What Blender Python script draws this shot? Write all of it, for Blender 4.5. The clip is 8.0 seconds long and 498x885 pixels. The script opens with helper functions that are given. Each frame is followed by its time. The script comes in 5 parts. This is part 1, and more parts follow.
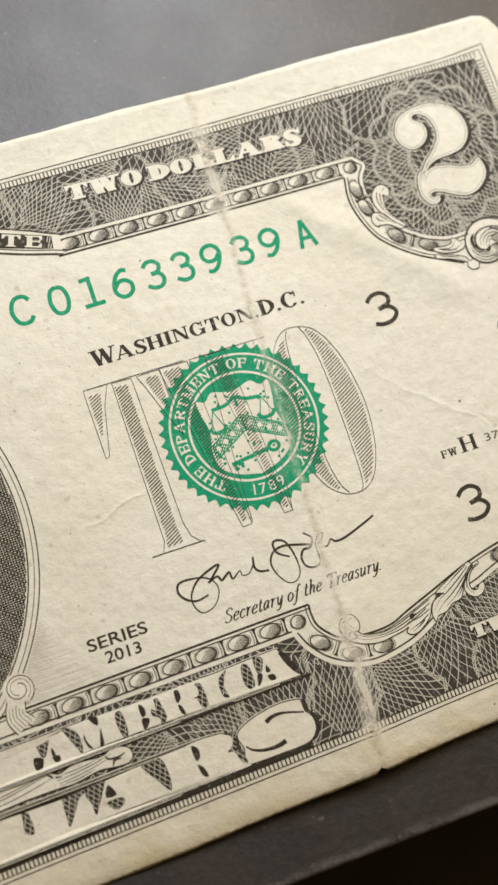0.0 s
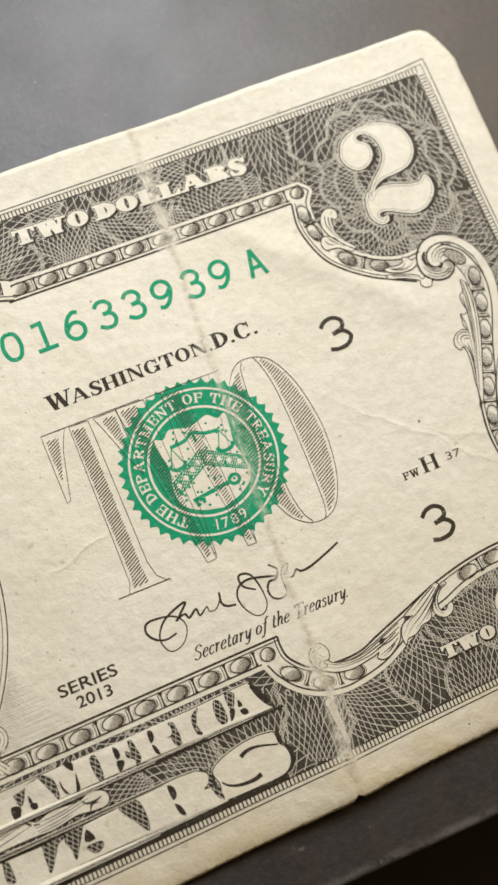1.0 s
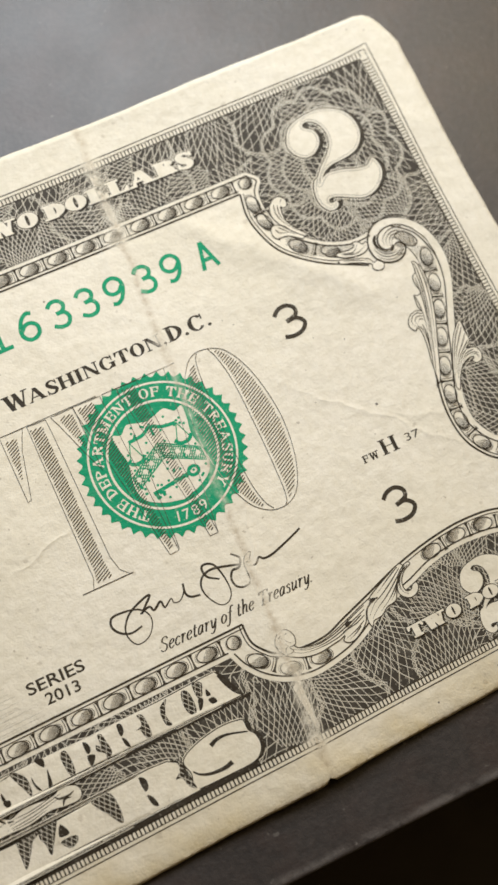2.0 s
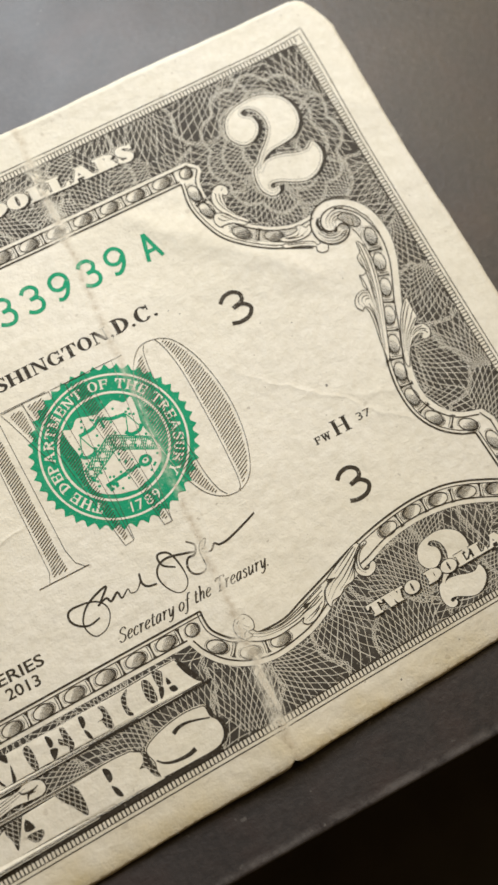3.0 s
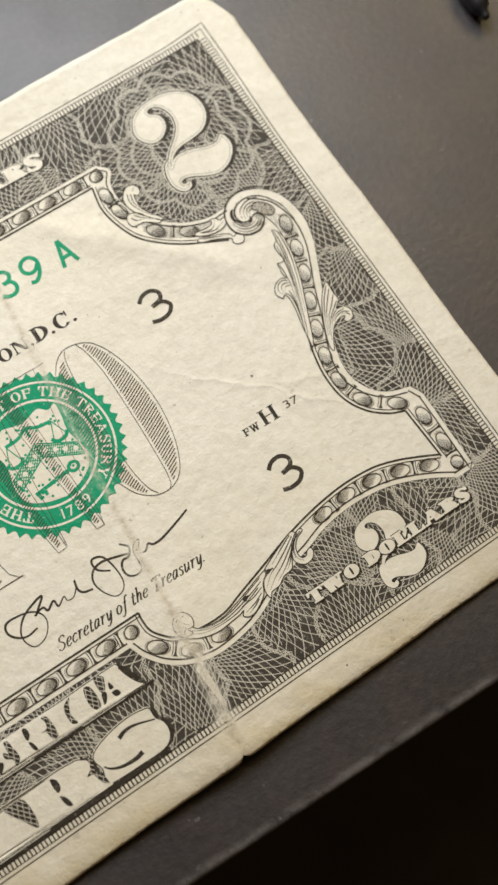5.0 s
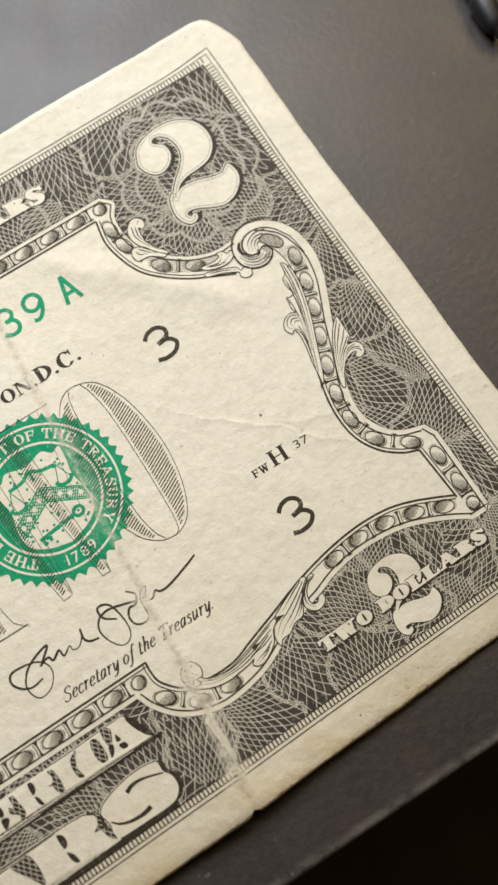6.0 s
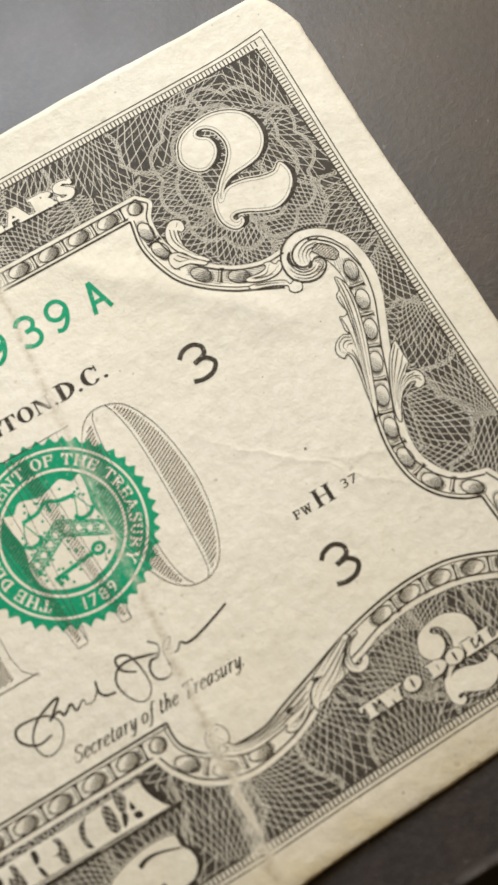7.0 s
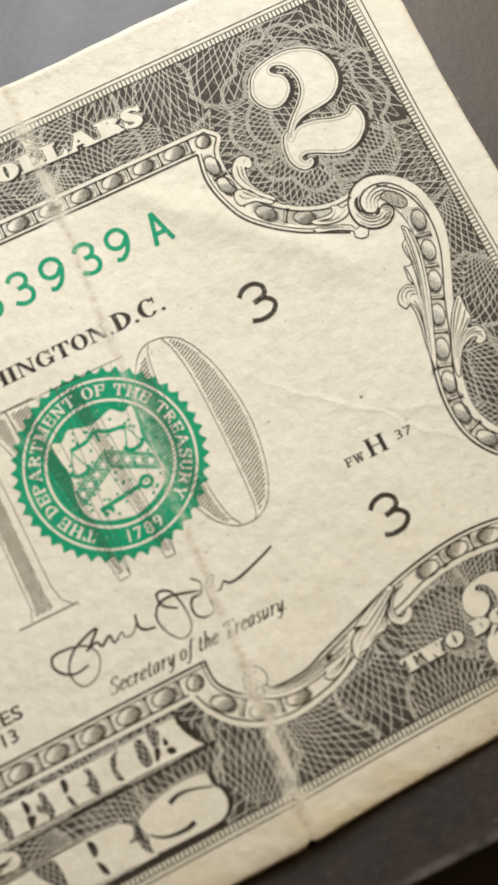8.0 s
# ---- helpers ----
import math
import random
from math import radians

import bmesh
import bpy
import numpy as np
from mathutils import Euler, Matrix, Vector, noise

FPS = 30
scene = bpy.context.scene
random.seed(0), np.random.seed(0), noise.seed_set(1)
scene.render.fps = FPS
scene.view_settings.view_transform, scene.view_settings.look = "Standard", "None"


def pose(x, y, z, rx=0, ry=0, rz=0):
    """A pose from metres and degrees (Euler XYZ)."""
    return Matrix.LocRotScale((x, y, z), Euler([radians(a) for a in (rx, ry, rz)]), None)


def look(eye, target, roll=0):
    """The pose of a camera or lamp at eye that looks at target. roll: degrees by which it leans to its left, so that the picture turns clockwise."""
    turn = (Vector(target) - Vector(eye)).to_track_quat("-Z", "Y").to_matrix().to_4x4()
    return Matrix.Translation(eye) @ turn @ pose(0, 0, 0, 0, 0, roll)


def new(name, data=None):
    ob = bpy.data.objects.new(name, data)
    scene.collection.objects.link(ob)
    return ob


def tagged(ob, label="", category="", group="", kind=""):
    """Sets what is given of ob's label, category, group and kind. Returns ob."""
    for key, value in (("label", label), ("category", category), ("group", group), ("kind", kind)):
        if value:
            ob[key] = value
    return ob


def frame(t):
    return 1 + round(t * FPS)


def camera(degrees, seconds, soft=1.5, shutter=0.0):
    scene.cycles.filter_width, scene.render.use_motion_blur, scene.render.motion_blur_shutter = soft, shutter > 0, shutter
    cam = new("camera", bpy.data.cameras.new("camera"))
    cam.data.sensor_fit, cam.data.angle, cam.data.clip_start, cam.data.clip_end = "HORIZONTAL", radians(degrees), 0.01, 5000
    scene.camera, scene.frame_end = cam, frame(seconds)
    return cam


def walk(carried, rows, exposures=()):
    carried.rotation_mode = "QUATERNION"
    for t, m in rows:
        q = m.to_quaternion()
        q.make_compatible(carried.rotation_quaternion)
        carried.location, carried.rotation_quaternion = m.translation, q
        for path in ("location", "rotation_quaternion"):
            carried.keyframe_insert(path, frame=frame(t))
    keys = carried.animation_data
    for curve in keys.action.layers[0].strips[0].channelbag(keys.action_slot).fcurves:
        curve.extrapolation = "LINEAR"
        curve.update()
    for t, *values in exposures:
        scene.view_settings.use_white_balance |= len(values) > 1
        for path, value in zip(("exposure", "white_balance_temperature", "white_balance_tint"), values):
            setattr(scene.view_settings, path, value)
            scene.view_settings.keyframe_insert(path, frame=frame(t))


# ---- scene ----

MM = 0.001

# ---------------------------------------------------------------- camera and walk
cam = camera(30.3, 8.0, soft=2.7)
cam.data.dof.use_dof = True
cam.data.dof.focus_distance = 0.083
cam.data.dof.aperture_fstop = 36.0
ROWS = [
    (0.0, -52.60, 15.03, 81.39, 12.05, -7.27, -20.25),
    (0.5, -48.90, 15.50, 82.16, 12.17, -6.29, -22.10),
    (1.0, -47.21, 16.85, 82.80, 11.94, -6.04, -23.63),
    (1.5, -45.34, 15.80, 83.41, 12.01, -5.50, -25.00),
    (3.0, -39.48, 9.81, 83.49, 12.82, -3.68, -29.19),
    (3.5, -37.72, 7.88, 83.57, 13.14, -3.24, -30.66),
    (4.0, -36.17, 5.94, 83.46, 13.40, -2.76, -31.97),
    (4.5, -34.96, 4.52, 83.08, 13.74, -2.53, -33.15),
    (6.0, -30.62, 8.80, 81.74, 13.09, -1.19, -33.97),
    (6.5, -28.34, 12.20, 78.13, 12.43, -0.71, -32.85),
    (7.0, -28.44, 15.81, 74.19, 11.31, -0.71, -31.24),
    (7.5, -29.35, 17.38, 70.56, 10.20, -1.15, -28.95),
    (8.0, -34.09, 15.48, 72.33, 10.17, -1.82, -27.31),
]
walk(cam, [(t, pose(x * MM, y * MM, z * MM, rx, ry, rz)) for t, x, y, z, rx, ry, rz in ROWS])

# ---------------------------------------------------------------- light
world = bpy.data.worlds.new("room_light")
scene.world = world
world.use_nodes = True
world.node_tree.nodes["Background"].inputs["Color"].default_value = (1.0, 0.86, 0.72, 1)
world.node_tree.nodes["Background"].inputs["Strength"].default_value = 0.12


def area_lamp(name, eye, target, size, power, colour):
    data = bpy.data.lights.new(name, "AREA")
    data.shape, data.size, data.energy, data.color = "DISK", size, power, colour
    ob = new(name, data)
    ob.matrix_world = look(eye, target)
    return ob


# Added cool light without a body, close beyond the top edge for the falloff.
area_lamp("near_cool_light", (-0.006, 0.150, 0.136), (-0.020, 0.035, 0.0), 0.12, 0.524, (0.87, 0.93, 1.0))
# Added warm fill, unseen itself; brightens the table's reflection at the upper right.
area_lamp("high_warm_fill_light", (0.95, 0.80, 1.50), (0.0, 0.0, 0.0), 1.00, 19.0, (1.0, 0.765, 0.42))
scene.view_settings.exposure = -0.10


# ---------------------------------------------------------------- materials
class Nodes:
    """Short hand for a node material."""

    def __init__(self, name):
        self.mat = bpy.data.materials.new(name)
        self.mat.use_nodes = True
        self.tree = self.mat.node_tree
        self.bsdf = self.tree.nodes["Principled BSDF"]

    def add(self, kind, **inputs):
        node = self.tree.nodes.new(kind)
        for key, value in inputs.items():
            slot = node.inputs[int(key[1:])] if key[0] == "i" and key[1:].isdigit() else node.inputs[key]
            if hasattr(value, "is_output"):
                self.tree.links.new(value, slot)
            else:
                slot.default_value = value
        return node

    def math(self, op, a, b=0.0, clamp=False):
        node = self.add("ShaderNodeMath", i0=a, i1=b)
        node.operation, node.use_clamp = op, clamp
        return node.outputs[0]

    def noise(self, coord, scale, detail=3.0, rough=0.55):
        node = self.add("ShaderNodeTexNoise", Vector=coord, Scale=scale, Detail=detail, Roughness=rough)
        return node.outputs["Fac"]

    def span(self, value, a, b, c=0.0, d=1.0):
        node = self.add("ShaderNodeMapRange", Value=value)
        node.inputs[1].default_value, node.inputs[2].default_value = a, b
        node.inputs[3].default_value, node.inputs[4].default_value = c, d
        return node.outputs[0]

    def mix(self, fac, a, b):
        node = self.add("ShaderNodeMix")
        node.data_type = "RGBA"
        for slot, value in ((node.inputs[0], fac), (node.inputs[6], a), (node.inputs[7], b)):
            if hasattr(value, "is_output"):
                self.tree.links.new(value, slot)
            else:
                slot.default_value = value
        return node.outputs[2]

    def put(self, slot, value):
        if hasattr(value, "is_output"):
            self.tree.links.new(value, self.bsdf.inputs[slot])
        else:
            self.bsdf.inputs[slot].default_value = value


PAPER_COLOUR, PAPER_STAIN = (0.718, 0.664, 0.554, 1), (0.59, 0.525, 0.37, 1)


# old folds across the sheet: from, to, half width and height share
CREASES = (
    ((-0.0250, 0.0320), (-0.0070, 0.0150), 0.00024, 0.11),
    ((-0.0275, 0.0515), (-0.0085, 0.0325), 0.00150, 0.78),
    ((-0.0535, 0.0252), (-0.0462, 0.0267), 0.00020, 0.14),
    ((-0.0300, 0.0630), (-0.0345, 0.0440), 0.00060, 0.24),
    ((-0.0100, 0.0610), (0.0040, 0.0470), 0.00100, 0.26),
    ((-0.0170, 0.0240), (0.0030, 0.0175), 0.00030, 0.12),
    ((-0.0350, 0.0130), (-0.0300, 0.0260), 0.00020, 0.09),
)


def crease(n, at, start, end, width, tall):
    """Height of one ridge along a line, fading out at its ends."""
    length = math.dist(start, end)
    tx, ty = (end[0] - start[0]) / length, (end[1] - start[1]) / length
    xyz = n.add("ShaderNodeSeparateXYZ", Vector=at)
    x, y = n.math("SUBTRACT", xyz.outputs[0], start[0]), n.math("SUBTRACT", xyz.outputs[1], start[1])
    along = n.math("ADD", n.math("MULTIPLY", x, tx), n.math("MULTIPLY", y, ty))
    off = n.math("ADD", n.math("MULTIPLY", x, -ty), n.math("MULTIPLY", y, tx))
    off = n.math("ADD", off, n.math("MULTIPLY", n.math("SUBTRACT", n.noise(at, 240.0, 2.0), 0.5), 0.0022))
    q = n.math("DIVIDE", off, width)
    ridge = n.math("DIVIDE", tall, n.math("ADD", 1.0, n.math("MULTIPLY", q, q)))
    fade = n.math("MULTIPLY", n.span(along, 0.0, length * 0.2), n.span(along, length, length * 0.75))
    return n.math("MULTIPLY", ridge, fade)


def paper_shade(n):
    """Colour and relief of the worn cotton paper; both go on under every ink."""
    at = n.add("ShaderNodeNewGeometry").outputs["Position"]
    stain = n.span(n.noise(at, 55.0, 4.0), 0.42, 0.75)
    fibre = n.span(n.noise(at, 2600.0, 3.0, 0.7), 0.3, 0.75)
    spots = n.span(n.noise(at, 900.0, 1.0), 0.73, 0.78)
    colour = n.mix(n.math("MULTIPLY", stain, 0.45), PAPER_COLOUR, PAPER_STAIN)
    colour = n.mix(n.math("MULTIPLY", fibre, 0.20), colour, (0.50, 0.42, 0.30, 1))
    # Warm, dimmer light on the lower margin, put into the colour and broken by noise.
    low = n.span(n.add("ShaderNodeSeparateXYZ", Vector=at).outputs[1], 0.0012, -0.0028)
    low_warmth = n.math("MULTIPLY", low, n.span(n.noise(at, 130.0, 4.0, 0.6), 0.30, 0.62))
    colour = n.mix(n.math("MULTIPLY", low_warmth, 0.90), colour, (0.52, 0.41, 0.20, 1))
    colour = n.mix(n.math("MULTIPLY", spots, 0.35), colour, (0.30, 0.24, 0.17, 1))
    mottle = n.span(n.noise(at, 1150.0, 4.0, 0.6), 0.40, 0.68)
    colour = n.mix(n.math("MULTIPLY", mottle, 0.30), colour, (0.52, 0.46, 0.33, 1))
    flecks = n.span(n.noise(at, 1700.0, 1.0), 0.76, 0.80)
    colour = n.mix(n.math("MULTIPLY", flecks, 0.45), colour, (0.22, 0.17, 0.12, 1))
    big = n.noise(at, 160.0, 3.0, 0.5)
    mid = n.noise(at, 700.0, 3.0, 0.6)
    fine = n.noise(at, 4200.0, 2.0, 0.6)
    high = n.math("ADD", n.math("MULTIPLY", big, 0.75), n.math("ADD", n.math("MULTIPLY", mid, 0.26), n.math("MULTIPLY", fine, 0.075)))
    for start, end, width, tall in CREASES:
        high = n.math("ADD", high, crease(n, at, start, end, width, tall))
    bump = n.add("ShaderNodeBump", Strength=0.55, Distance=0.0009, Height=high)
    return at, colour, bump.outputs["Normal"]


def fold_wear(n, at, width):
    """How far the ink has worn off along the note's upright fold."""
    xyz = n.add("ShaderNodeSeparateXYZ", Vector=at)
    x, y = xyz.outputs[0], xyz.outputs[1]
    line = n.math("ADD", -0.0349, n.math("MULTIPLY", y, 0.070))
    line = n.math("SUBTRACT", line, n.math("MULTIPLY", n.math("MAXIMUM", n.math("SUBTRACT", 0.035, y), 0.0), 0.012))
    wander = n.math("MULTIPLY", n.math("SUBTRACT", n.noise(at, 260.0, 3.0), 0.5), 0.0016)
    off = n.math("ABSOLUTE", n.math("ADD", n.math("SUBTRACT", x, line), wander))
    near = n.span(off, 0.0, width, 1.0, 0.0)
    grain = n.span(n.noise(at, 1500.0, 3.0, 0.7), 0.30, 0.62)
    return n.math("MULTIPLY", near, grain, True)


def paper_material():
    n = Nodes("note_paper")
    at, colour, normal = paper_shade(n)
    # Brown line on the fold: its stain, plus the ridge's shading put into the colour.
    worn = fold_wear(n, at, 0.0006)
    n.put("Base Color", n.mix(n.math("MULTIPLY", worn, 0.65), colour, (0.38, 0.30, 0.20, 1)))
    n.put("Normal", normal)
    n.put("Roughness", 0.72)
    n.put("Specular IOR Level", 0.3)
    return n.mat


def ink_material(name, colour, wear=0.0014, thin=0.12, strength=1.0, bare=1.25):
    n = Nodes(name)
    at, paper, normal = paper_shade(n)
    patch = n.span(n.noise(at, 420.0, 4.0, 0.65), 0.55, 0.85)
    specks = n.span(n.noise(at, 3200.0, 2.0, 0.7), 0.60, 0.72)
    rub = n.math("MULTIPLY", fold_wear(n, at, wear), bare, True)
    rub = n.math("MAXIMUM", rub, n.math("ADD", n.math("MULTIPLY", patch, thin), n.math("MULTIPLY", specks, thin * 2.0)))
    rub = n.math("MAXIMUM", rub, 1.0 - strength)
    n.put("Base Color", n.mix(rub, colour, paper))
    n.put("Normal", normal)
    n.put("Roughness", 0.6)
    n.put("Specular IOR Level", 0.12)
    return n.mat


def table_material():
    n = Nodes("dark_table_top")
    at = n.add("ShaderNodeNewGeometry").outputs["Position"]
    blot = n.noise(at, 70.0, 4.0)
    pores = n.noise(at, 1300.0, 4.0, 0.65)
    grit = n.noise(at, 3600.0, 2.0, 0.7)
    dust = n.span(n.noise(at, 900.0, 2.0), 0.72, 0.77)
    colour = n.mix(n.span(blot, 0.3, 0.7), (0.017, 0.014, 0.013, 1), (0.029, 0.023, 0.021, 1))
    colour = n.mix(n.span(n.noise(at, 160.0, 4.0, 0.6), 0.45, 0.72), colour, (0.037, 0.023, 0.019, 1))
    colour = n.mix(n.span(pores, 0.42, 0.70, 0.0, 0.55), colour, (0.048, 0.038, 0.034, 1))
    colour = n.mix(n.math("MULTIPLY", dust, 0.45), colour, (0.16, 0.145, 0.13, 1))
    # Thin, broken paler line along the front edge.
    xyz = n.add("ShaderNodeSeparateXYZ", Vector=at)
    off = n.math("SUBTRACT", xyz.outputs[1], n.math("SUBTRACT", -0.0106, n.math("MULTIPLY", xyz.outputs[0], 0.042)))
    pale_front = n.math("MULTIPLY", n.span(off, 0.0007, 0.0002), n.span(n.noise(at, 500.0, 4.0, 0.7), 0.35, 0.6))
    pale_front = n.math("MULTIPLY", pale_front, n.span(xyz.outputs[2], -0.0022, -0.0014))
    colour = n.mix(n.math("MULTIPLY", pale_front, 0.7), colour, (0.13, 0.115, 0.105, 1))
    n.put("Base Color", colour)
    n.put("Roughness", n.span(blot, 0.3, 0.7, 0.48, 0.58))
    n.put("Specular IOR Level", 0.68)
    high = n.math("ADD", n.math("MULTIPLY", pores, 0.8), n.math("MULTIPLY", grit, 0.25))
    n.put("Normal", n.add("ShaderNodeBump", Strength=0.32, Distance=0.0002, Height=high).outputs["Normal"])
    return n.mat


def plain(name, colour, rough=0.8, scale=8.0):
    n = Nodes(name)
    at = n.add("ShaderNodeNewGeometry").outputs["Position"]
    dark = tuple(c * 0.75 for c in colour[:3]) + (1,)
    n.put("Base Color", n.mix(n.span(n.noise(at, scale, 5.0), 0.3, 0.7), colour, dark))
    n.put("Roughness", rough)
    return n.mat


PAPER = paper_material()
INK = ink_material("engraved_black_ink", (0.036, 0.028, 0.019, 1), 0.0010, 0.10)
INK_GROUND = ink_material("border_ground_ink", (0.052, 0.044, 0.034, 1), 0.0010, 0.12)
INK_FINE = ink_material("fine_line_ink", (0.044, 0.034, 0.022, 1), 0.0016, 0.16)
INK_GREY = ink_material("pale_grey_ink", (0.10, 0.092, 0.080, 1), 0.0016, 0.20, 0.85)
LACE = ink_material("guilloche_line", (0.045, 0.041, 0.036, 1), 0.0010, 0.10, 0.24)
INK_GREEN = ink_material("green_ink", (0.008, 0.255, 0.120, 1), 0.0006, 0.12, 1.0, 0.55)
TABLE = table_material()

# ---------------------------------------------------------------- the note's sheet
# Note plan in millimetres: x to the right and y up from the lower right corner of the printed border.
LEFT, RIGHT, LOW, HIGH = -152.3, 3.42, -3.15, 62.5
TABLE_Z = -1.5


def fold_line(y):
    """Where the note's upright fold runs."""
    return -32.45 + 0.070 * (y - 35.0) - 0.012 * np.maximum(0.0, 35.0 - y)


def lift(x, y):
    """Height of the sheet over its mean plane, in millimetres."""
    z = 0.10 * np.sin(x * 0.11 + y * 0.05) + 0.07 * np.sin(y * 0.16 - x * 0.07)
    off = np.abs(x - fold_line(y))
    z = z + 0.14 * np.exp(-off / 1.1)
    z = z - 0.75 / (1 + np.exp((x + 92) / 6.0))
    # slow bow: the lower edge sags and the far corner stands off the table
    u, v = (np.clip(x, -62, 5) + 25) / 30, (np.clip(y, -4, 63) - 28) / 30
    z = z - 0.06 * u**2 + 0.32 * u * v - 0.03 * v**2 + 0.31 * u**3 + 0.17 * u**2 * v + 0.03 * u * v**2 + 0.36 * v**3
    z = z + (0.17 - 0.30 * v) * np.exp(-((off / 5) ** 2))
    z = z + 0.28 * np.maximum(0.0, (y - 58) / 5.0) ** 2
    z = z - 0.20 * np.maximum(0.0, (2 - y) / 5.0) ** 2
    z = z - 0.16 * np.maximum(0.0, (-2.2 - y) / 0.95) ** 2
    return z - 0.55 * np.maximum(0.0, (x + y - 60.5) / 6.5) ** 2


def on_sheet(spots):
    """World places of rows x, y, layer."""
    p = np.asarray(spots, float)
    z = lift(p[:, 0], p[:, 1]) + 0.012 * p[:, 2]
    return (np.stack([p[:, 0], p[:, 1], z], 1) * MM).tolist()


def link_mesh(name, verts, faces, material, parent=None, label=""):
    mesh = bpy.data.meshes.new(name)
    mesh.from_pydata(verts, [], faces)
    mesh.materials.append(material)
    mesh.validate()
    mesh.update()
    ob = new(name, mesh)
    ob.parent = parent
    if label:
        tagged(ob, label)
    return ob


class Print:
    """Flat printed shapes, gathered in the note's plan and laid on the sheet as one mesh."""

    def __init__(self):
        self.verts, self.faces = [], []

    def quadstrip(self, left, right, layer):
        base = len(self.verts)
        for a, b in zip(left, right):
            self.verts += [(a[0], a[1], layer), (b[0], b[1], layer)]
        for i in range(len(left) - 1):
            k = base + 2 * i
            self.faces.append((k, k + 1, k + 3, k + 2))

    def line(self, pts, width, layer=1, closed=False):
        """A ribbon along the points; width may be a number or a function of the share of its length."""
        pts = np.asarray(pts, float)
        if closed:
            pts = np.vstack([pts, pts[:1]])
        if len(pts) < 2:
            return
        if closed:
            ahead = np.roll(pts[:-1], -1, 0) - np.roll(pts[:-1], 1, 0)
            ahead = np.vstack([ahead, ahead[:1]])
        else:
            ahead = np.gradient(pts, axis=0)
        size = np.linalg.norm(ahead, axis=1, keepdims=True)
        side = np.stack([-ahead[:, 1], ahead[:, 0]], 1) / np.maximum(size, 1e-9)
        n = len(pts)
        half = np.array([(width(i / (n - 1)) if callable(width) else width) / 2 for i in range(n)])[:, None]
        self.quadstrip(pts + side * half, pts - side * half, layer)

    def fill(self, loops, layer=1, step=0.8, union=False, more=()):
        """The area inside the loops: even-odd, or their union."""
        fill_points, edges, loops = [], [], [np.asarray(loop, float) for loop in loops]
        for loop in loops:
            base, n = len(fill_points), len(loop)
            fill_points += [Vector(p) for p in loop.tolist()]
            edges += [(base + i, base + (i + 1) % n) for i in range(n)]
        every = np.vstack(loops)
        low, high = every.min(0), every.max(0)
        xs, ys = np.arange(low[0] + step / 2, high[0], step), np.arange(low[1] + step / 2, high[1], step)
        if len(xs) and len(ys):
            grid = np.stack(np.meshgrid(xs, ys), -1).reshape(-1, 2) + 0.0137
            grid = np.vstack([grid, *more])
            grid = grid[inside(grid, loops, union)]
            fill_points += [Vector(p) for p in grid.tolist()]
        verts, _, tris, _, _, _ = cdt(fill_points, edges, [], 0, 1e-6)
        spots = np.array([(v.x, v.y) for v in verts])
        tris = [t for t in tris if len(t) == 3]
        if not tris:
            return
        middle = spots[np.array(tris)].mean(1)
        keep = inside(middle, loops, union)
        base = len(self.verts)
        self.verts += [(x, y, layer) for x, y in spots.tolist()]
        self.faces += [tuple(base + i for i in t) for t, k in zip(tris, keep) if k]

    def done(self, name, material, parent, label=""):
        return link_mesh(name, on_sheet(self.verts), self.faces, material, parent, label)


from mathutils.geometry import delaunay_2d_cdt as cdt


def within_loop(points, loop):
    x, y = points[:, 0], points[:, 1]
    hit = np.zeros(len(points), bool)
    ax, ay = loop[-1]
    for bx, by in loop:
        cross = (by > y) != (ay > y)
        if cross.any():
            hit ^= cross & (x < (ax - bx) * (y - by) / ((ay - by) or 1e-12) + bx)
        ax, ay = bx, by
    return hit


def inside(points, loops, union=False):
    hits = [within_loop(points, loop) for loop in loops]
    if union:
        return np.any(hits, 0)
    return np.sum(hits, 0) % 2 == 1


def curve(points, n=8, closed=False):
    """A smooth line through the points."""
    p = np.asarray(points, float)
    if len(p) < 3:
        return p
    p = np.vstack([p[-1:], p, p[:2]]) if closed else np.vstack([2 * p[0] - p[1], p, 2 * p[-1] - p[-2]])
    out = []
    for i in range(1, len(p) - 2):
        for t in np.arange(n) / n:
            a, b, c, d = p[i - 1 : i + 3]
            out.append(0.5 * (2 * b + (c - a) * t + (2 * a - 5 * b + 4 * c - d) * t**2 + (3 * b - a - 3 * c + d) * t**3))
    if not closed:
        out.append(p[-2])
    return np.array(out)


def straight(a, b, step=0.5):
    n = max(2, int(math.dist(a, b) / step) + 1)
    return np.stack([np.linspace(a[0], b[0], n), np.linspace(a[1], b[1], n)], 1)


def join(*runs):
    return np.vstack([np.asarray(r, float) for r in runs])


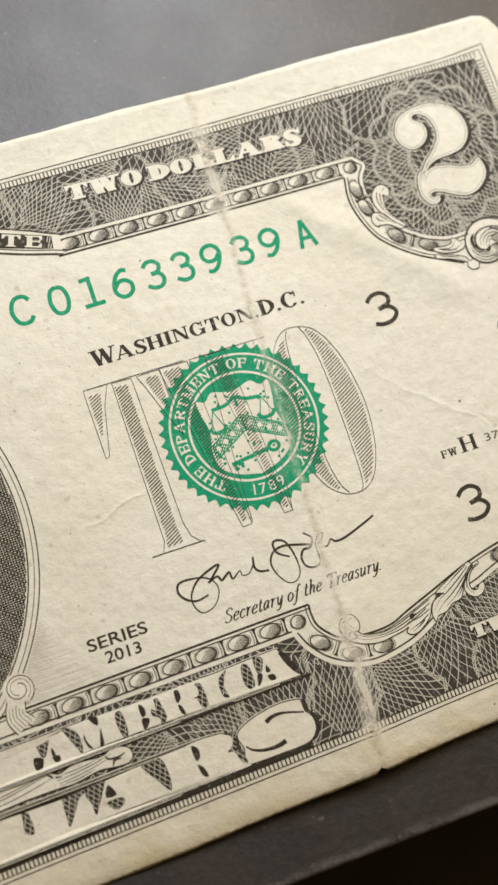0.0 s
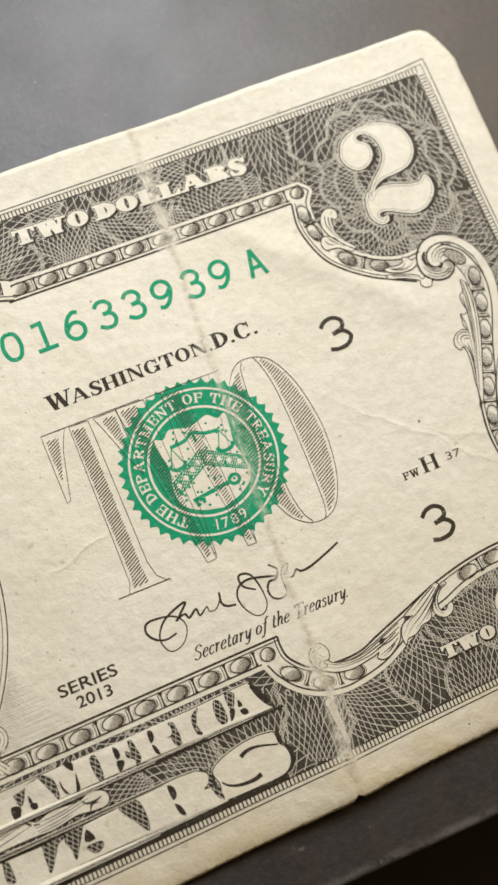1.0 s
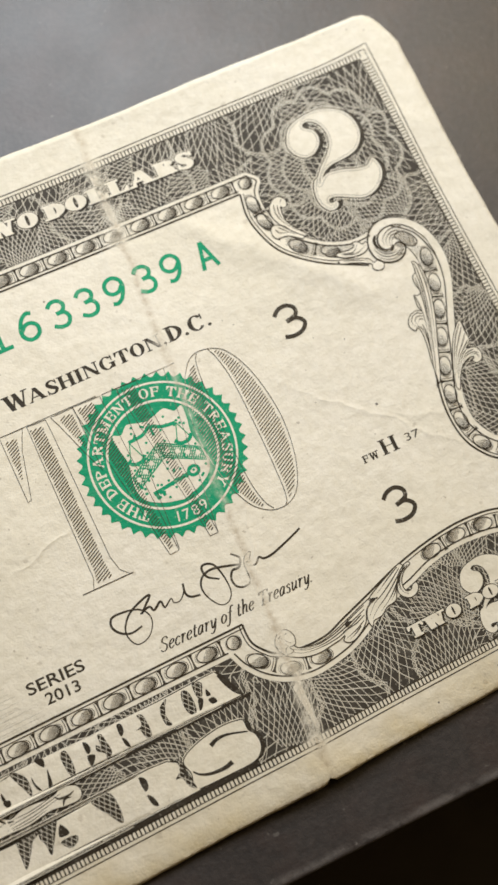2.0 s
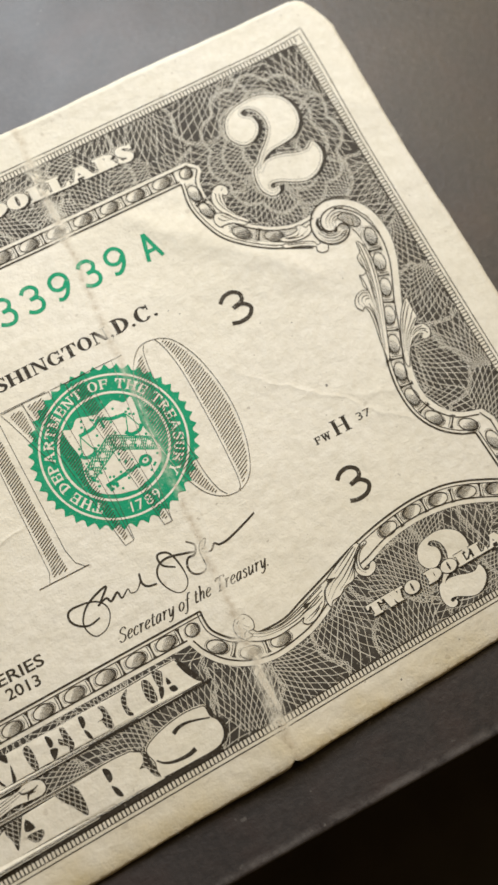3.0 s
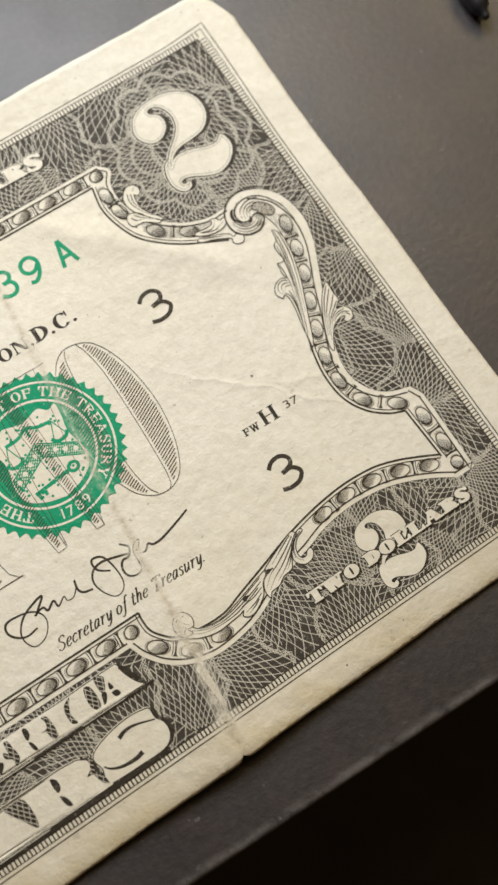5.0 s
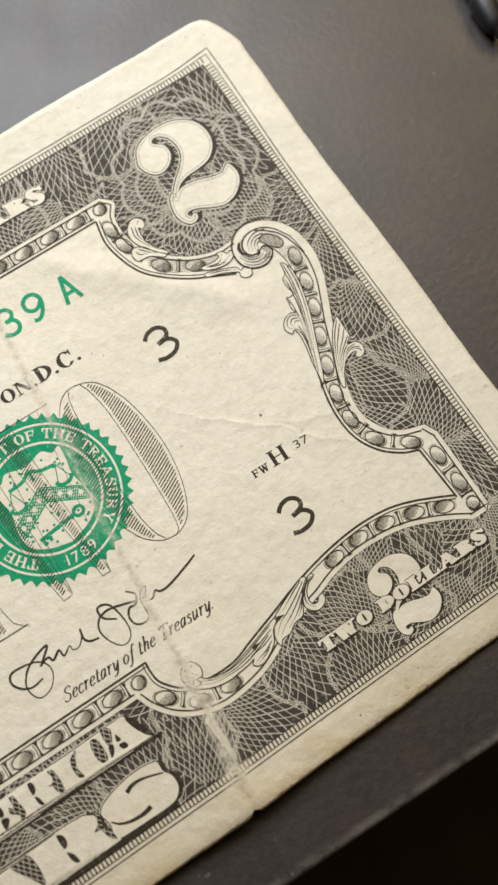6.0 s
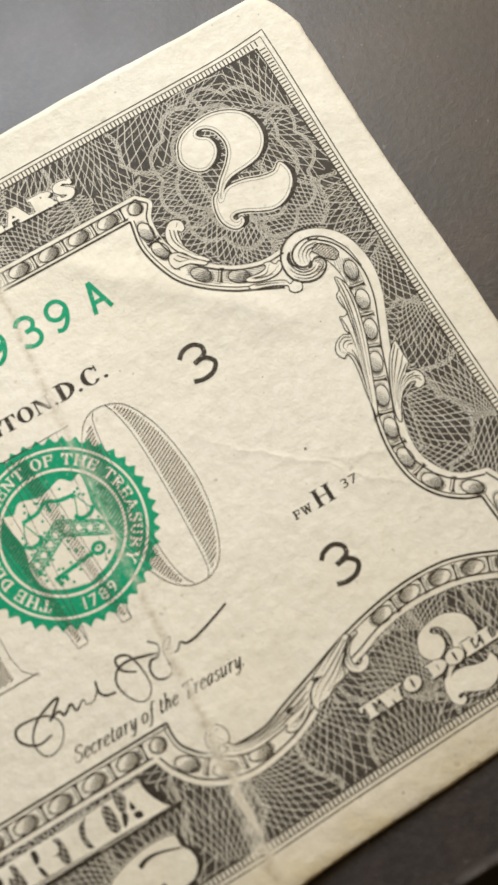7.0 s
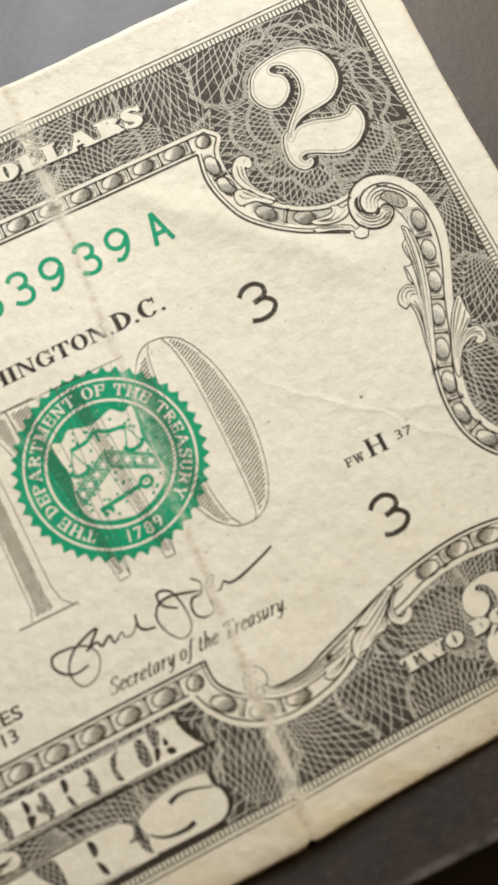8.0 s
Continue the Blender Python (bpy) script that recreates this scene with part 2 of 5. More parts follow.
def paper_sheet(parent):
    """The note's paper: a thin sheet with rounded, slightly ragged corners and a nick at the fold."""
    rim = []
    for i in range(312):
        rim.append((LEFT + i * 0.5, LOW))
    rim = [(x, y + 0.05 * math.sin(x * 0.37) + 0.02 * math.sin(x * 1.9)) for x, y in rim if x < 2.6]
    rim = [(x, y + (0.55 * max(0, 1 - abs(x + 35.9) / 0.45))) for x, y in rim]
    rim += [(3.3, -2.9), (3.7, -2.2)]
    rim += [(RIGHT + 0.10 * math.sin(y * 0.25) + 0.02 * math.sin(y * 1.3), y) for y in np.arange(-1.5, 57.5, 0.5)]
    rim += [(3.6, 58.2), (3.2, 59.6), (2.7, 60.9), (2.1, 61.9), (1.5, 62.3), (0.5, 62.5)]
    rim += [(x, HIGH + 0.07 * math.sin(x * 0.3) + 0.02 * math.sin(x * 1.3)) for x in np.arange(-0.5, LEFT, -0.5)]
    p = Print()
    rows = [np.stack([np.arange(LEFT + 0.4, 2.4, 0.5), np.full(len(np.arange(LEFT + 0.4, 2.4, 0.5)), y)], 1) for y in (-2.88, -2.65, -2.4)]
    p.fill([rim], 0, 0.9, False, rows)
    ob = p.done("paper", PAPER, parent, "worn cream cotton paper with folds")
    solid = ob.modifiers.new("thickness", "SOLIDIFY")
    solid.thickness, solid.offset = 0.10 * MM, -1.0
    for poly in ob.data.polygons:
        poly.use_smooth = True
    return ob


# ---------------------------------------------------------------- table and floor
def table_top():
    """Slab with a rounded front edge beside the note; the front runs almost along the note's lower edge."""
    slope = -0.042
    section = [(900.0, TABLE_Z)]
    for i in range(7):
        a = math.radians(90 + 15 * i)
        section.append((-11.1 + 0.5 + 0.5 * math.cos(a), TABLE_Z - 0.5 + 0.5 * math.sin(a)))
    section += [(-11.1, TABLE_Z - 24), (-9.1, TABLE_Z - 26), (900.0, TABLE_Z - 26)]
    verts, faces = [], []
    for x in (-900.0, 700.0):
        for y, z in section:
            verts.append((x * MM, (y + slope * x) * MM, z * MM))
    n = len(section)
    for i in range(n):
        j = (i + 1) % n
        faces.append((i, j, n + j, n + i))
    faces += [tuple(range(n)), tuple(range(2 * n - 1, n - 1, -1))]
    ob = link_mesh("table_top", verts, faces, TABLE)
    bm = bmesh.new()
    bm.from_mesh(ob.data)
    bmesh.ops.recalc_face_normals(bm, faces=bm.faces)
    bm.to_mesh(ob.data)
    bm.free()
    for x in (-840.0, 640.0):
        for y in (40.0, 840.0):
            at = y + slope * x
            rim = [(x + a, at + b) for a, b in ((-27, -30), (27, -30), (30, -27), (30, 27), (27, 30), (-27, 30), (-30, 27), (-30, -27))]
            leg = [(a * MM, b * MM, TABLE_Z * MM - 0.026) for a, b in rim] + [(a * MM, b * MM, -0.76) for a, b in rim]
            link_mesh("table_leg", leg, [(i, (i + 1) % 8, 8 + (i + 1) % 8, 8 + i) for i in range(8)] + [tuple(range(7, -1, -1)), tuple(range(8, 16))], TABLE, ob)
    return tagged(ob, "dark charcoal table top with a rounded front edge, paler along its rim", "table", kind="structure")


def room():
    """Plain closed room round the table."""
    wall = plain("dim_room_wall", (0.42, 0.36, 0.30, 1), 0.9, 3.0)
    floor = plain("dark_floor", (0.11, 0.10, 0.085, 1), 0.7, 20.0)
    x0, x1, y0, y1, z0, z1 = -1.9, 1.9, -1.7, 2.1, -0.76, 1.7

    def slab(name, a, b, mat, label):
        verts = [(x, y, z) for x in (a[0], b[0]) for y in (a[1], b[1]) for z in (a[2], b[2])]
        faces = [(0, 1, 3, 2), (4, 6, 7, 5), (0, 4, 5, 1), (2, 3, 7, 6), (0, 2, 6, 4), (1, 5, 7, 3)]
        return tagged(link_mesh(name, verts, faces, mat), label, name.split("_")[0], kind="structure")

    slab("floor", (x0, y0, z0 - 0.1), (x1, y1, z0), floor, "black floor in deep shade under the table")
    slab("ceiling", (x0, y0, z1), (x1, y1, z1 + 0.1), wall, "plain dim ceiling over the table")
    slab("wall_north", (x0, y1, z0), (x1, y1 + 0.1, z1), wall, "plain dim beige wall behind the table")
    slab("wall_south", (x0, y0 - 0.1, z0), (x1, y0, z1), wall, "plain dim beige wall before the table")
    slab("wall_east", (x1, y0 - 0.1, z0), (x1 + 0.1, y1 + 0.1, z1), wall, "plain dim beige wall beside the table")
    slab("wall_west", (x0 - 0.1, y0 - 0.1, z0), (x0, y1 + 0.1, z1), wall, "plain dim beige wall beside the table")


table_top()
room()

# ---------------------------------------------------------------- the note
note = tagged(new("banknote"), "worn two dollar banknote with green seal on a dark table", "banknote")
paper_sheet(note)

# rails of the beaded inner frame: border side and field side, corner to corner
B_TOP = straight((-47.0, 52.15), (-17.2, 51.7))
B_ARC = curve([(-17.2, 51.7), (-16.2, 50.5), (-16.95, 49.2), (-17.15, 47.6), (-16.9, 46.1), (-16.2, 44.6), (-15.2, 43.4), (-13.6, 42.1), (-12.1, 41.35), (-10.6, 40.95), (-8.9, 41.0)])
B_SIDE = curve([(-8.9, 41.0), (-7.7, 41.5), (-6.5, 41.5), (-5.1, 40.9), (-3.9, 39.8), (-3.15, 38.2), (-2.9, 35.9), (-3.4, 33.6), (-4.5, 31.1), (-5.45, 29.1), (-6.4, 26.8), (-7.2, 24.6), (-7.9, 23.2), (-8.35, 21.5), (-8.3, 19.6), (-7.35, 17.75), (-6.0, 16.7), (-4.2, 16.1)])
B_TIP = join(straight((-4.2, 16.1), (-3.6, 14.9)), straight((-3.6, 14.9), (-3.66, 6.5)), straight((-3.66, 6.5), (-5.7, 6.55)))
B_LOW = curve([(-5.7, 6.6), (-7.5, 7.7), (-9.7, 8.75), (-11.8, 9.45), (-14.2, 9.8), (-16.4, 9.82), (-18.75, 9.5), (-21.0, 8.8)])
B_WAVE = curve([(-21.0, 8.8), (-22.7, 8.35), (-25.6, 7.3), (-28.1, 6.2), (-30.2, 5.7), (-32.9, 5.5), (-35.3, 6.1), (-37.2, 7.3), (-38.5, 8.9), (-39.1, 10.25)])
B_BASE = straight((-39.1, 10.25), (-66.0, 10.55))
F_TOP = straight((-47.5, 50.25), (-18.7, 49.8))
F_ARC = curve([(-18.7, 49.8), (-19.1, 47.5), (-18.8, 45.4), (-17.95, 43.2), (-16.45, 41.5), (-14.4, 39.95), (-12.6, 39.0), (-10.4, 37.9)])
F_SIDE = curve([(-6.0, 36.0), (-6.4, 34.0), (-7.35, 31.1), (-8.25, 29.0), (-9.3, 26.0), (-10.05, 23.8), (-10.45, 21.2), (-10.2, 18.6), (-9.1, 16.5), (-7.5, 15.1), (-6.0, 14.4)])
F_TIP = join(straight((-6.0, 14.4), (-5.72, 9.0)))
F_LOW = curve([(-5.72, 9.2), (-7.5, 10.1), (-9.4, 10.95), (-11.5, 11.6), (-13.9, 11.85), (-16.1, 11.8), (-18.9, 11.45), (-22.1, 10.75), (-25.2, 9.8), (-28.4, 8.85), (-30.6, 8.2), (-33.1, 8.25), (-35.2, 8.8), (-36.1, 9.5), (-36.8, 10.5), (-36.95, 11.5), (-36.9, 12.4)])
F_BASE = straight((-36.9, 12.4), (-66.0, 12.6))

INNER = join(straight((-66.0, 52.15), (-47.5, 52.15)), B_TOP, B_ARC[1:], B_SIDE[1:], B_TIP[1:], B_LOW[1:], B_WAVE[1:], B_BASE[1:])
OUTER = join(straight((-149.0, 1.0), (-149.0, 58.0)), straight((-149.0, 58.0), (-1.0, 58.0))[1:], straight((-1.0, 58.0), (-1.0, 1.0))[1:], straight((-1.0, 1.0), (-149.0, 1.0))[1:-1])
INNER_LOOP = join(INNER, straight((-66.0, 10.55), (-145.0, 10.55), 2), straight((-145.0, 52.15), (-66.0, 52.15), 2))


# ---------------------------------------------------------------- lettering
def bar(x0, y0, x1, y1, w):
    return [(x0 - w / 2, y0), (x0 + w / 2, y0), (x1 + w / 2, y1), (x1 - w / 2, y1)]


def box(x0, y0, x1, y1):
    return [(x0, y0), (x1, y0), (x1, y1), (x0, y1)]


def bowl(cx, cy, rx, ry, s, n, a0, a1, steps=20):
    """Part of a round letter: thick at the sides, thin above and below."""
    outer, inner = [], []
    for i in range(steps + 1):
        a = math.radians(a0 + (a1 - a0) * i / steps)
        outer.append((cx + rx * math.cos(a), cy + ry * math.sin(a)))
        inner.append((cx + (rx - s) * math.cos(a), cy + (ry - n) * math.sin(a)))
    return outer + inner[::-1]


def swash(points, width, n=8):
    """A curved stroke as a closed outline; width is a function of the share of its length."""
    p = curve(points, n)
    ahead = np.gradient(p, axis=0)
    side = np.stack([-ahead[:, 1], ahead[:, 0]], 1) / np.maximum(np.linalg.norm(ahead, axis=1, keepdims=True), 1e-9)
    half = np.array([width(i / (len(p) - 1)) / 2 for i in range(len(p))])[:, None]
    return np.vstack([p + side * half, (p - side * half)[::-1]]).tolist()


def letter(ch, s, n, f):
    """A roman capital, one high: its width and outlines. s: stem, n: hairline, f: serif's length."""
    def foot(x, y, w=s):
        return box(x - w / 2 - f, y, x + w / 2 + f, y + n)

    def stem(x, w=s):
        return [bar(x, 0, x, 1, w), foot(x, 0, w), foot(x, 1 - n, w)]

    e, c = f + s / 2, 1.0
    if ch == "I":
        return 2 * e, stem(e)
    if ch == "H":
        w = 2 * e + 0.5 + s * 0.3
        return w, stem(e) + stem(w - e) + [box(e, 0.5 - n / 2, w - e, 0.5 + n / 2)]
    if ch == "T":
        w = 0.62 + s
        return w, [bar(w / 2, 0, w / 2, 1, s), foot(w / 2, 0), box(0, 1 - n, w, 1), [(0, 1), (0, 0.64), (n * 0.6, 0.64), (n + 0.12, 1)], [(w, 1), (w, 0.64), (w - n * 0.6, 0.64), (w - n - 0.12, 1)]]
    if ch == "L":
        w = e + 0.52 + s * 0.3
        return w, stem(e) + [box(e, 0, w, n), [(w, 0), (w, 0.38), (w - n * 0.6, 0.38), (w - n - 0.16, 0)]]
    if ch in "EF":
        w = e + 0.50 + s * 0.3
        out = stem(e) + [box(e, 1 - n, w, 1), box(e, 0.52 - n / 2, w - 0.12, 0.52 + n / 2), [(w, 1), (w, 0.66), (w - n * 0.6, 0.66), (w - n - 0.12, 1)], box(w - 0.14, 0.38, w - 0.14 + n * 0.6, 0.66)]
        if ch == "E":
            out += [box(e, 0, w, n), [(w, 0), (w, 0.36), (w - n * 0.6, 0.36), (w - n - 0.12, 0)]]
        return w, out
    if ch == "A":
        w = 0.74 + s + f
        m = w / 2 - 0.04
        return w, [bar(f + n / 2, 0, m, 1, n * 1.25), bar(w - f - s / 2, 0, m, 1, s), box(f + 0.16, 0.27, w - f - s * 0.8, 0.27 + n), box(0, 0, 2 * f + n, n), foot(w - f - s / 2, 0)]
    if ch == "M":
        w = 2 * e + 0.62 + s * 0.5
        return w, [bar(f + n, 0, f + n, 1, n * 1.2), bar(w / 2, 0, f + s * 0.6, 1, s), bar(w / 2, 0, w - e, 1, n)] + stem(w - e) + [box(0, 0, 2 * f + 2 * n, n), box(0, 1 - n, f + s, 1)]
    if ch == "N":
        w = 2 * f + 0.66 + s * 0.6
        return w, [bar(f + n, 0, f + n, 1, n * 1.2), bar(w - f - n, 0, f + s * 0.5, 1, s), bar(w - f - n, 0, w - f - n, 1, n * 1.2), box(0, 0, 2 * f + 2 * n, n), box(0, 1 - n, f + s * 0.7, 1), box(w - 2 * f - 2 * n, 1 - n, w, 1)]
    if ch == "W":
        w = 1.06 + s
        return w, [bar(w * 0.32, 0, f + s / 2, 1, s), bar(w * 0.32, 0, w * 0.52, 1, n * 1.2), bar(w * 0.68, 0, w * 0.48, 1, s), bar(w * 0.68, 0, w - f - n, 1, n * 1.2), box(0, 1 - n, 2 * f + s, 1), box(w - 2 * f - 2 * n, 1 - n, w, 1)]
    if ch == "O":
        r = 0.36 + s * 0.3
        return 2 * r, [bowl(r, 0.5, r, 0.51, s, n, 0, 180), bowl(r, 0.5, r, 0.51, s, n, 180, 360)]
    if ch in "CG":
        r = 0.36 + s * 0.3
        out = [bowl(r, 0.5, r, 0.51, s, n, 38, 322), box(2 * r - 0.14, 0.62, 2 * r - 0.14 + n, 0.98)]
        if ch == "G":
            out += [bar(2 * r - 0.10, 0.04, 2 * r - 0.10, 0.46, s * 0.9), box(2 * r - 0.10 - s * 0.5 - f, 0.46 - n, 2 * r - 0.10 + s * 0.5 + f * 0.7, 0.46)]
        return 2 * r + (f * 0.6 if ch == "G" else 0.0), out
    if ch == "D":
        w = e + 0.56 + s * 0.3
        return w, stem(e) + [bowl(e, 0.5, w - e, 0.5, s, n, -90, 90)]
    if ch == "U":
        w = 2 * e + 0.48
        return w, [bar(e, 0.35, e, 1, s), foot(e, 1 - n), bar(w - e, 0.35, w - e, 1, n * 1.2), foot(w - e, 1 - n, n), bowl(w / 2, 0.36, w / 2 - f, 0.37, s * 0.9, n, 180, 360)]
    if ch == "P":
        w = e + 0.52 + s * 0.3
        return w, stem(e) + [bowl(e, 0.725, w - e, 0.275, s * 0.95, n, -90, 90)]
    if ch == "Y":
        w = 0.78 + s
        return w, [bar(w / 2, 0, w / 2, 0.48, s), bar(w / 2, 0.44, f + s / 2, 1, s), bar(w / 2, 0.44, w - f - n, 1, n * 1.3), foot(w / 2, 0), box(0, 1 - n, 2 * f + s, 1), box(w - 2 * f - 2 * n, 1 - n, w, 1)]
    if ch == "R":
        w = e + 0.56 + s * 0.4
        return w, stem(e) + [bowl(e, 0.745, w - e - 0.08, 0.255, s * 0.95, n, -90, 90), swash([(e + 0.12, 0.50), (e + 0.30, 0.42), (w - s * 0.62, 0.16), (w - 0.02, 0.05)], lambda t: s * (0.6 + 0.5 * math.sin(math.pi * min(1, t * 1.1))) * (1 if t < 0.8 else 0.6))]
    if ch == "S":
        w = 0.56 + s * 0.5
        path = [(w - 0.06, 0.80), (w * 0.66, 0.965), (w * 0.34, 0.93), (0.05 + s * 0.42, 0.74), (w * 0.45, 0.54), (w - s * 0.45, 0.30), (w * 0.66, 0.05), (w * 0.30, 0.035), (0.05, 0.22)]
        return w, [swash(path, lambda t: n + (s * 1.05 - n) * math.sin(math.pi * t) ** 2), box(w - 0.09, 0.68, w - 0.09 + n, 1.0), box(0.02, 0.0, 0.02 + n, 0.34)]
    if ch in ".,":
        dot = [(0.11 + 0.1 * math.cos(a), 0.1 + 0.1 * math.sin(a)) for a in np.linspace(0, 2 * math.pi, 13)[:-1]]
        return 0.24, [dot] + ([[(0.14, 0.05), (0.21, 0.12), (0.08, -0.2), (0.04, -0.18)]] if ch == "," else [])
    return 0.34, []


def roman(text, start, end, height, s=0.24, n=0.08, f=0.08, gap=0.07, slim=1.0, caps=None):
    """Outlines of a roman word laid from start to end along its foot line. caps: height share of the letters after a capital."""
    sizes = [1.0 if caps is None or i in caps[0] else caps[1] for i in range(len(text))]
    parts = [letter(ch, s, n, f) for ch in text]
    total = sum(w * k for (w, _), k in zip(parts, sizes)) + gap * (len(text) - 1)
    length = math.dist(start, end)
    ax, ay = (end[0] - start[0]) / length, (end[1] - start[1]) / length
    unit, x, out = length / total, 0.0, []
    for ch, (w, loops), k in zip(text, parts, sizes):
        for loop in loops:
            pts = []
            for px, py in loop:
                u, v = (x + px * k) * unit, py * k * height
                pts.append((start[0] + u * ax - v * ay, start[1] + u * ay + v * ax))
            out.append(pts)
        x += w * k + gap - (0.16 if ch == 'W' and len(text) > 3 else 0.0)
    return out


def round_ring(loops, cx, cy, r, a0):
    """Outlines laid out on a straight foot line, bent clockwise round a circle from the angle a0."""
    out = []
    for loop in loops:
        q = np.asarray(loop, float)
        a = math.radians(a0) - q[:, 0] / r
        out.append(np.stack([cx + (r + q[:, 1]) * np.cos(a), cy + (r + q[:, 1]) * np.sin(a)], 1))
    return out


def moved(loops, dx, dy):
    return [[(x + dx, y + dy) for x, y in loop] for loop in loops]


def sans(text, bold=0.0, slant=0.0):
    """Flat triangles of a text in the built-in font: points and faces, in the font's own units."""
    data = bpy.data.curves.new("type", "FONT")
    data.body, data.resolution_u, data.offset, data.shear = text, 4, bold, slant
    ob = new("type", data)
    mesh = bpy.data.meshes.new_from_object(ob)
    points = np.array([v.co[:2] for v in mesh.vertices])
    faces = [tuple(p.vertices) for p in mesh.polygons]
    bpy.data.objects.remove(ob)
    bpy.data.meshes.remove(mesh)
    return points, faces


def type_line(p, text, start, end, height, layer, bold=0.0, slant=0.0):
    """Text in the built-in font, fitted to its foot line and its height."""
    points, faces = sans(text, bold, slant)
    low, high = points.min(0), points.max(0)
    u = (points[:, 0] - low[0]) / (high[0] - low[0])
    capital = sans("H")[0].max(0)[1]
    v = points[:, 1] / capital * height
    length = math.dist(start, end)
    ax, ay = (end[0] - start[0]) / length, (end[1] - start[1]) / length
    base = len(p.verts)
    p.verts += [(start[0] + a * length * ax - b * ay, start[1] + a * length * ay + b * ax, layer) for a, b in zip(u, v)]
    p.faces += [tuple(base + i for i in f) for f in faces]


def type_ring(p, text, cx, cy, r, a0, a1, height, layer, inward=False):
    """Text round a circle, from angle a0 to a1."""
    widths = {" ": 0.45, "I": 0.35, "1": 0.6, "M": 1.0}
    total = sum(widths.get(ch, 0.78) for ch in text)
    at = 0.0
    for ch in text:
        w = widths.get(ch, 0.78)
        if ch != " ":
            points, faces = sans(ch, 0.004)
            low, high = points.min(0), points.max(0)
            k = height / high[1]
            a = math.radians(a0 + (a1 - a0) * (at + w / 2) / total)
            turn = a + math.pi / 2 if inward else a - math.pi / 2
            x, y = (points[:, 0] - (low[0] + high[0]) / 2) * k * 1.05, points[:, 1] * k
            ox, oy = cx + r * math.cos(a), cy + r * math.sin(a)
            base = len(p.verts)
            p.verts += [(ox + u * math.cos(turn) - v * math.sin(turn), oy + u * math.sin(turn) + v * math.cos(turn), layer) for u, v in zip(x, y)]
            p.faces += [tuple(base + i for i in f) for f in faces]
        at += w


# ---------------------------------------------------------------- border
def border_ground(parent):
    p = Print()
    p.fill([OUTER, INNER_LOOP], 1, 1.0)
    return p.done("border_ground", INK_GROUND, parent, "dark engraved border ground")


def clipped(p, pts, width, layer, loops):
    """The runs of a line that lie inside the loops."""
    keep = inside(pts, loops)
    run = []
    for q, k in zip(pts, keep):
        if k:
            run.append(q)
        elif run:
            p.line(run, width, layer) if len(run) > 2 else None
            run = []
    if len(run) > 2:
        p.line(run, width, layer)


GROUND = [np.asarray(OUTER), INNER_LOOP]


LACE_CENTRES = [
    (-72.0, 55.2), (-64.5, 54.6), (-54.5, 56.4), (-46.8, 55.3), (-40.2, 54.6), (-33.2, 55.6), (-26.4, 54.7), (-19.6, 55.4),
    (-13.4, 55.9), (-3.6, 55.6), (-9.0, 50.4), (-14.0, 49.8), (-12.4, 44.2), (-3.0, 48.4), (-6.2, 43.6), (-1.6, 41.0),
    (-1.8, 34.6), (-3.0, 28.6), (-5.4, 21.6), (-1.9, 23.0), (-2.4, 16.8), (-1.9, 10.4), (-2.8, 4.0), (-8.2, 4.6), (-14.4, 5.0),
    (-19.6, 6.4), (-21.0, 2.4), (-26.2, 4.4), (-31.0, 2.6), (-36.6, 4.4), (-42.0, 6.0), (-48.6, 6.2), (-55.4, 6.0), (-62.0, 6.2), (-69.0, 5.8),
]


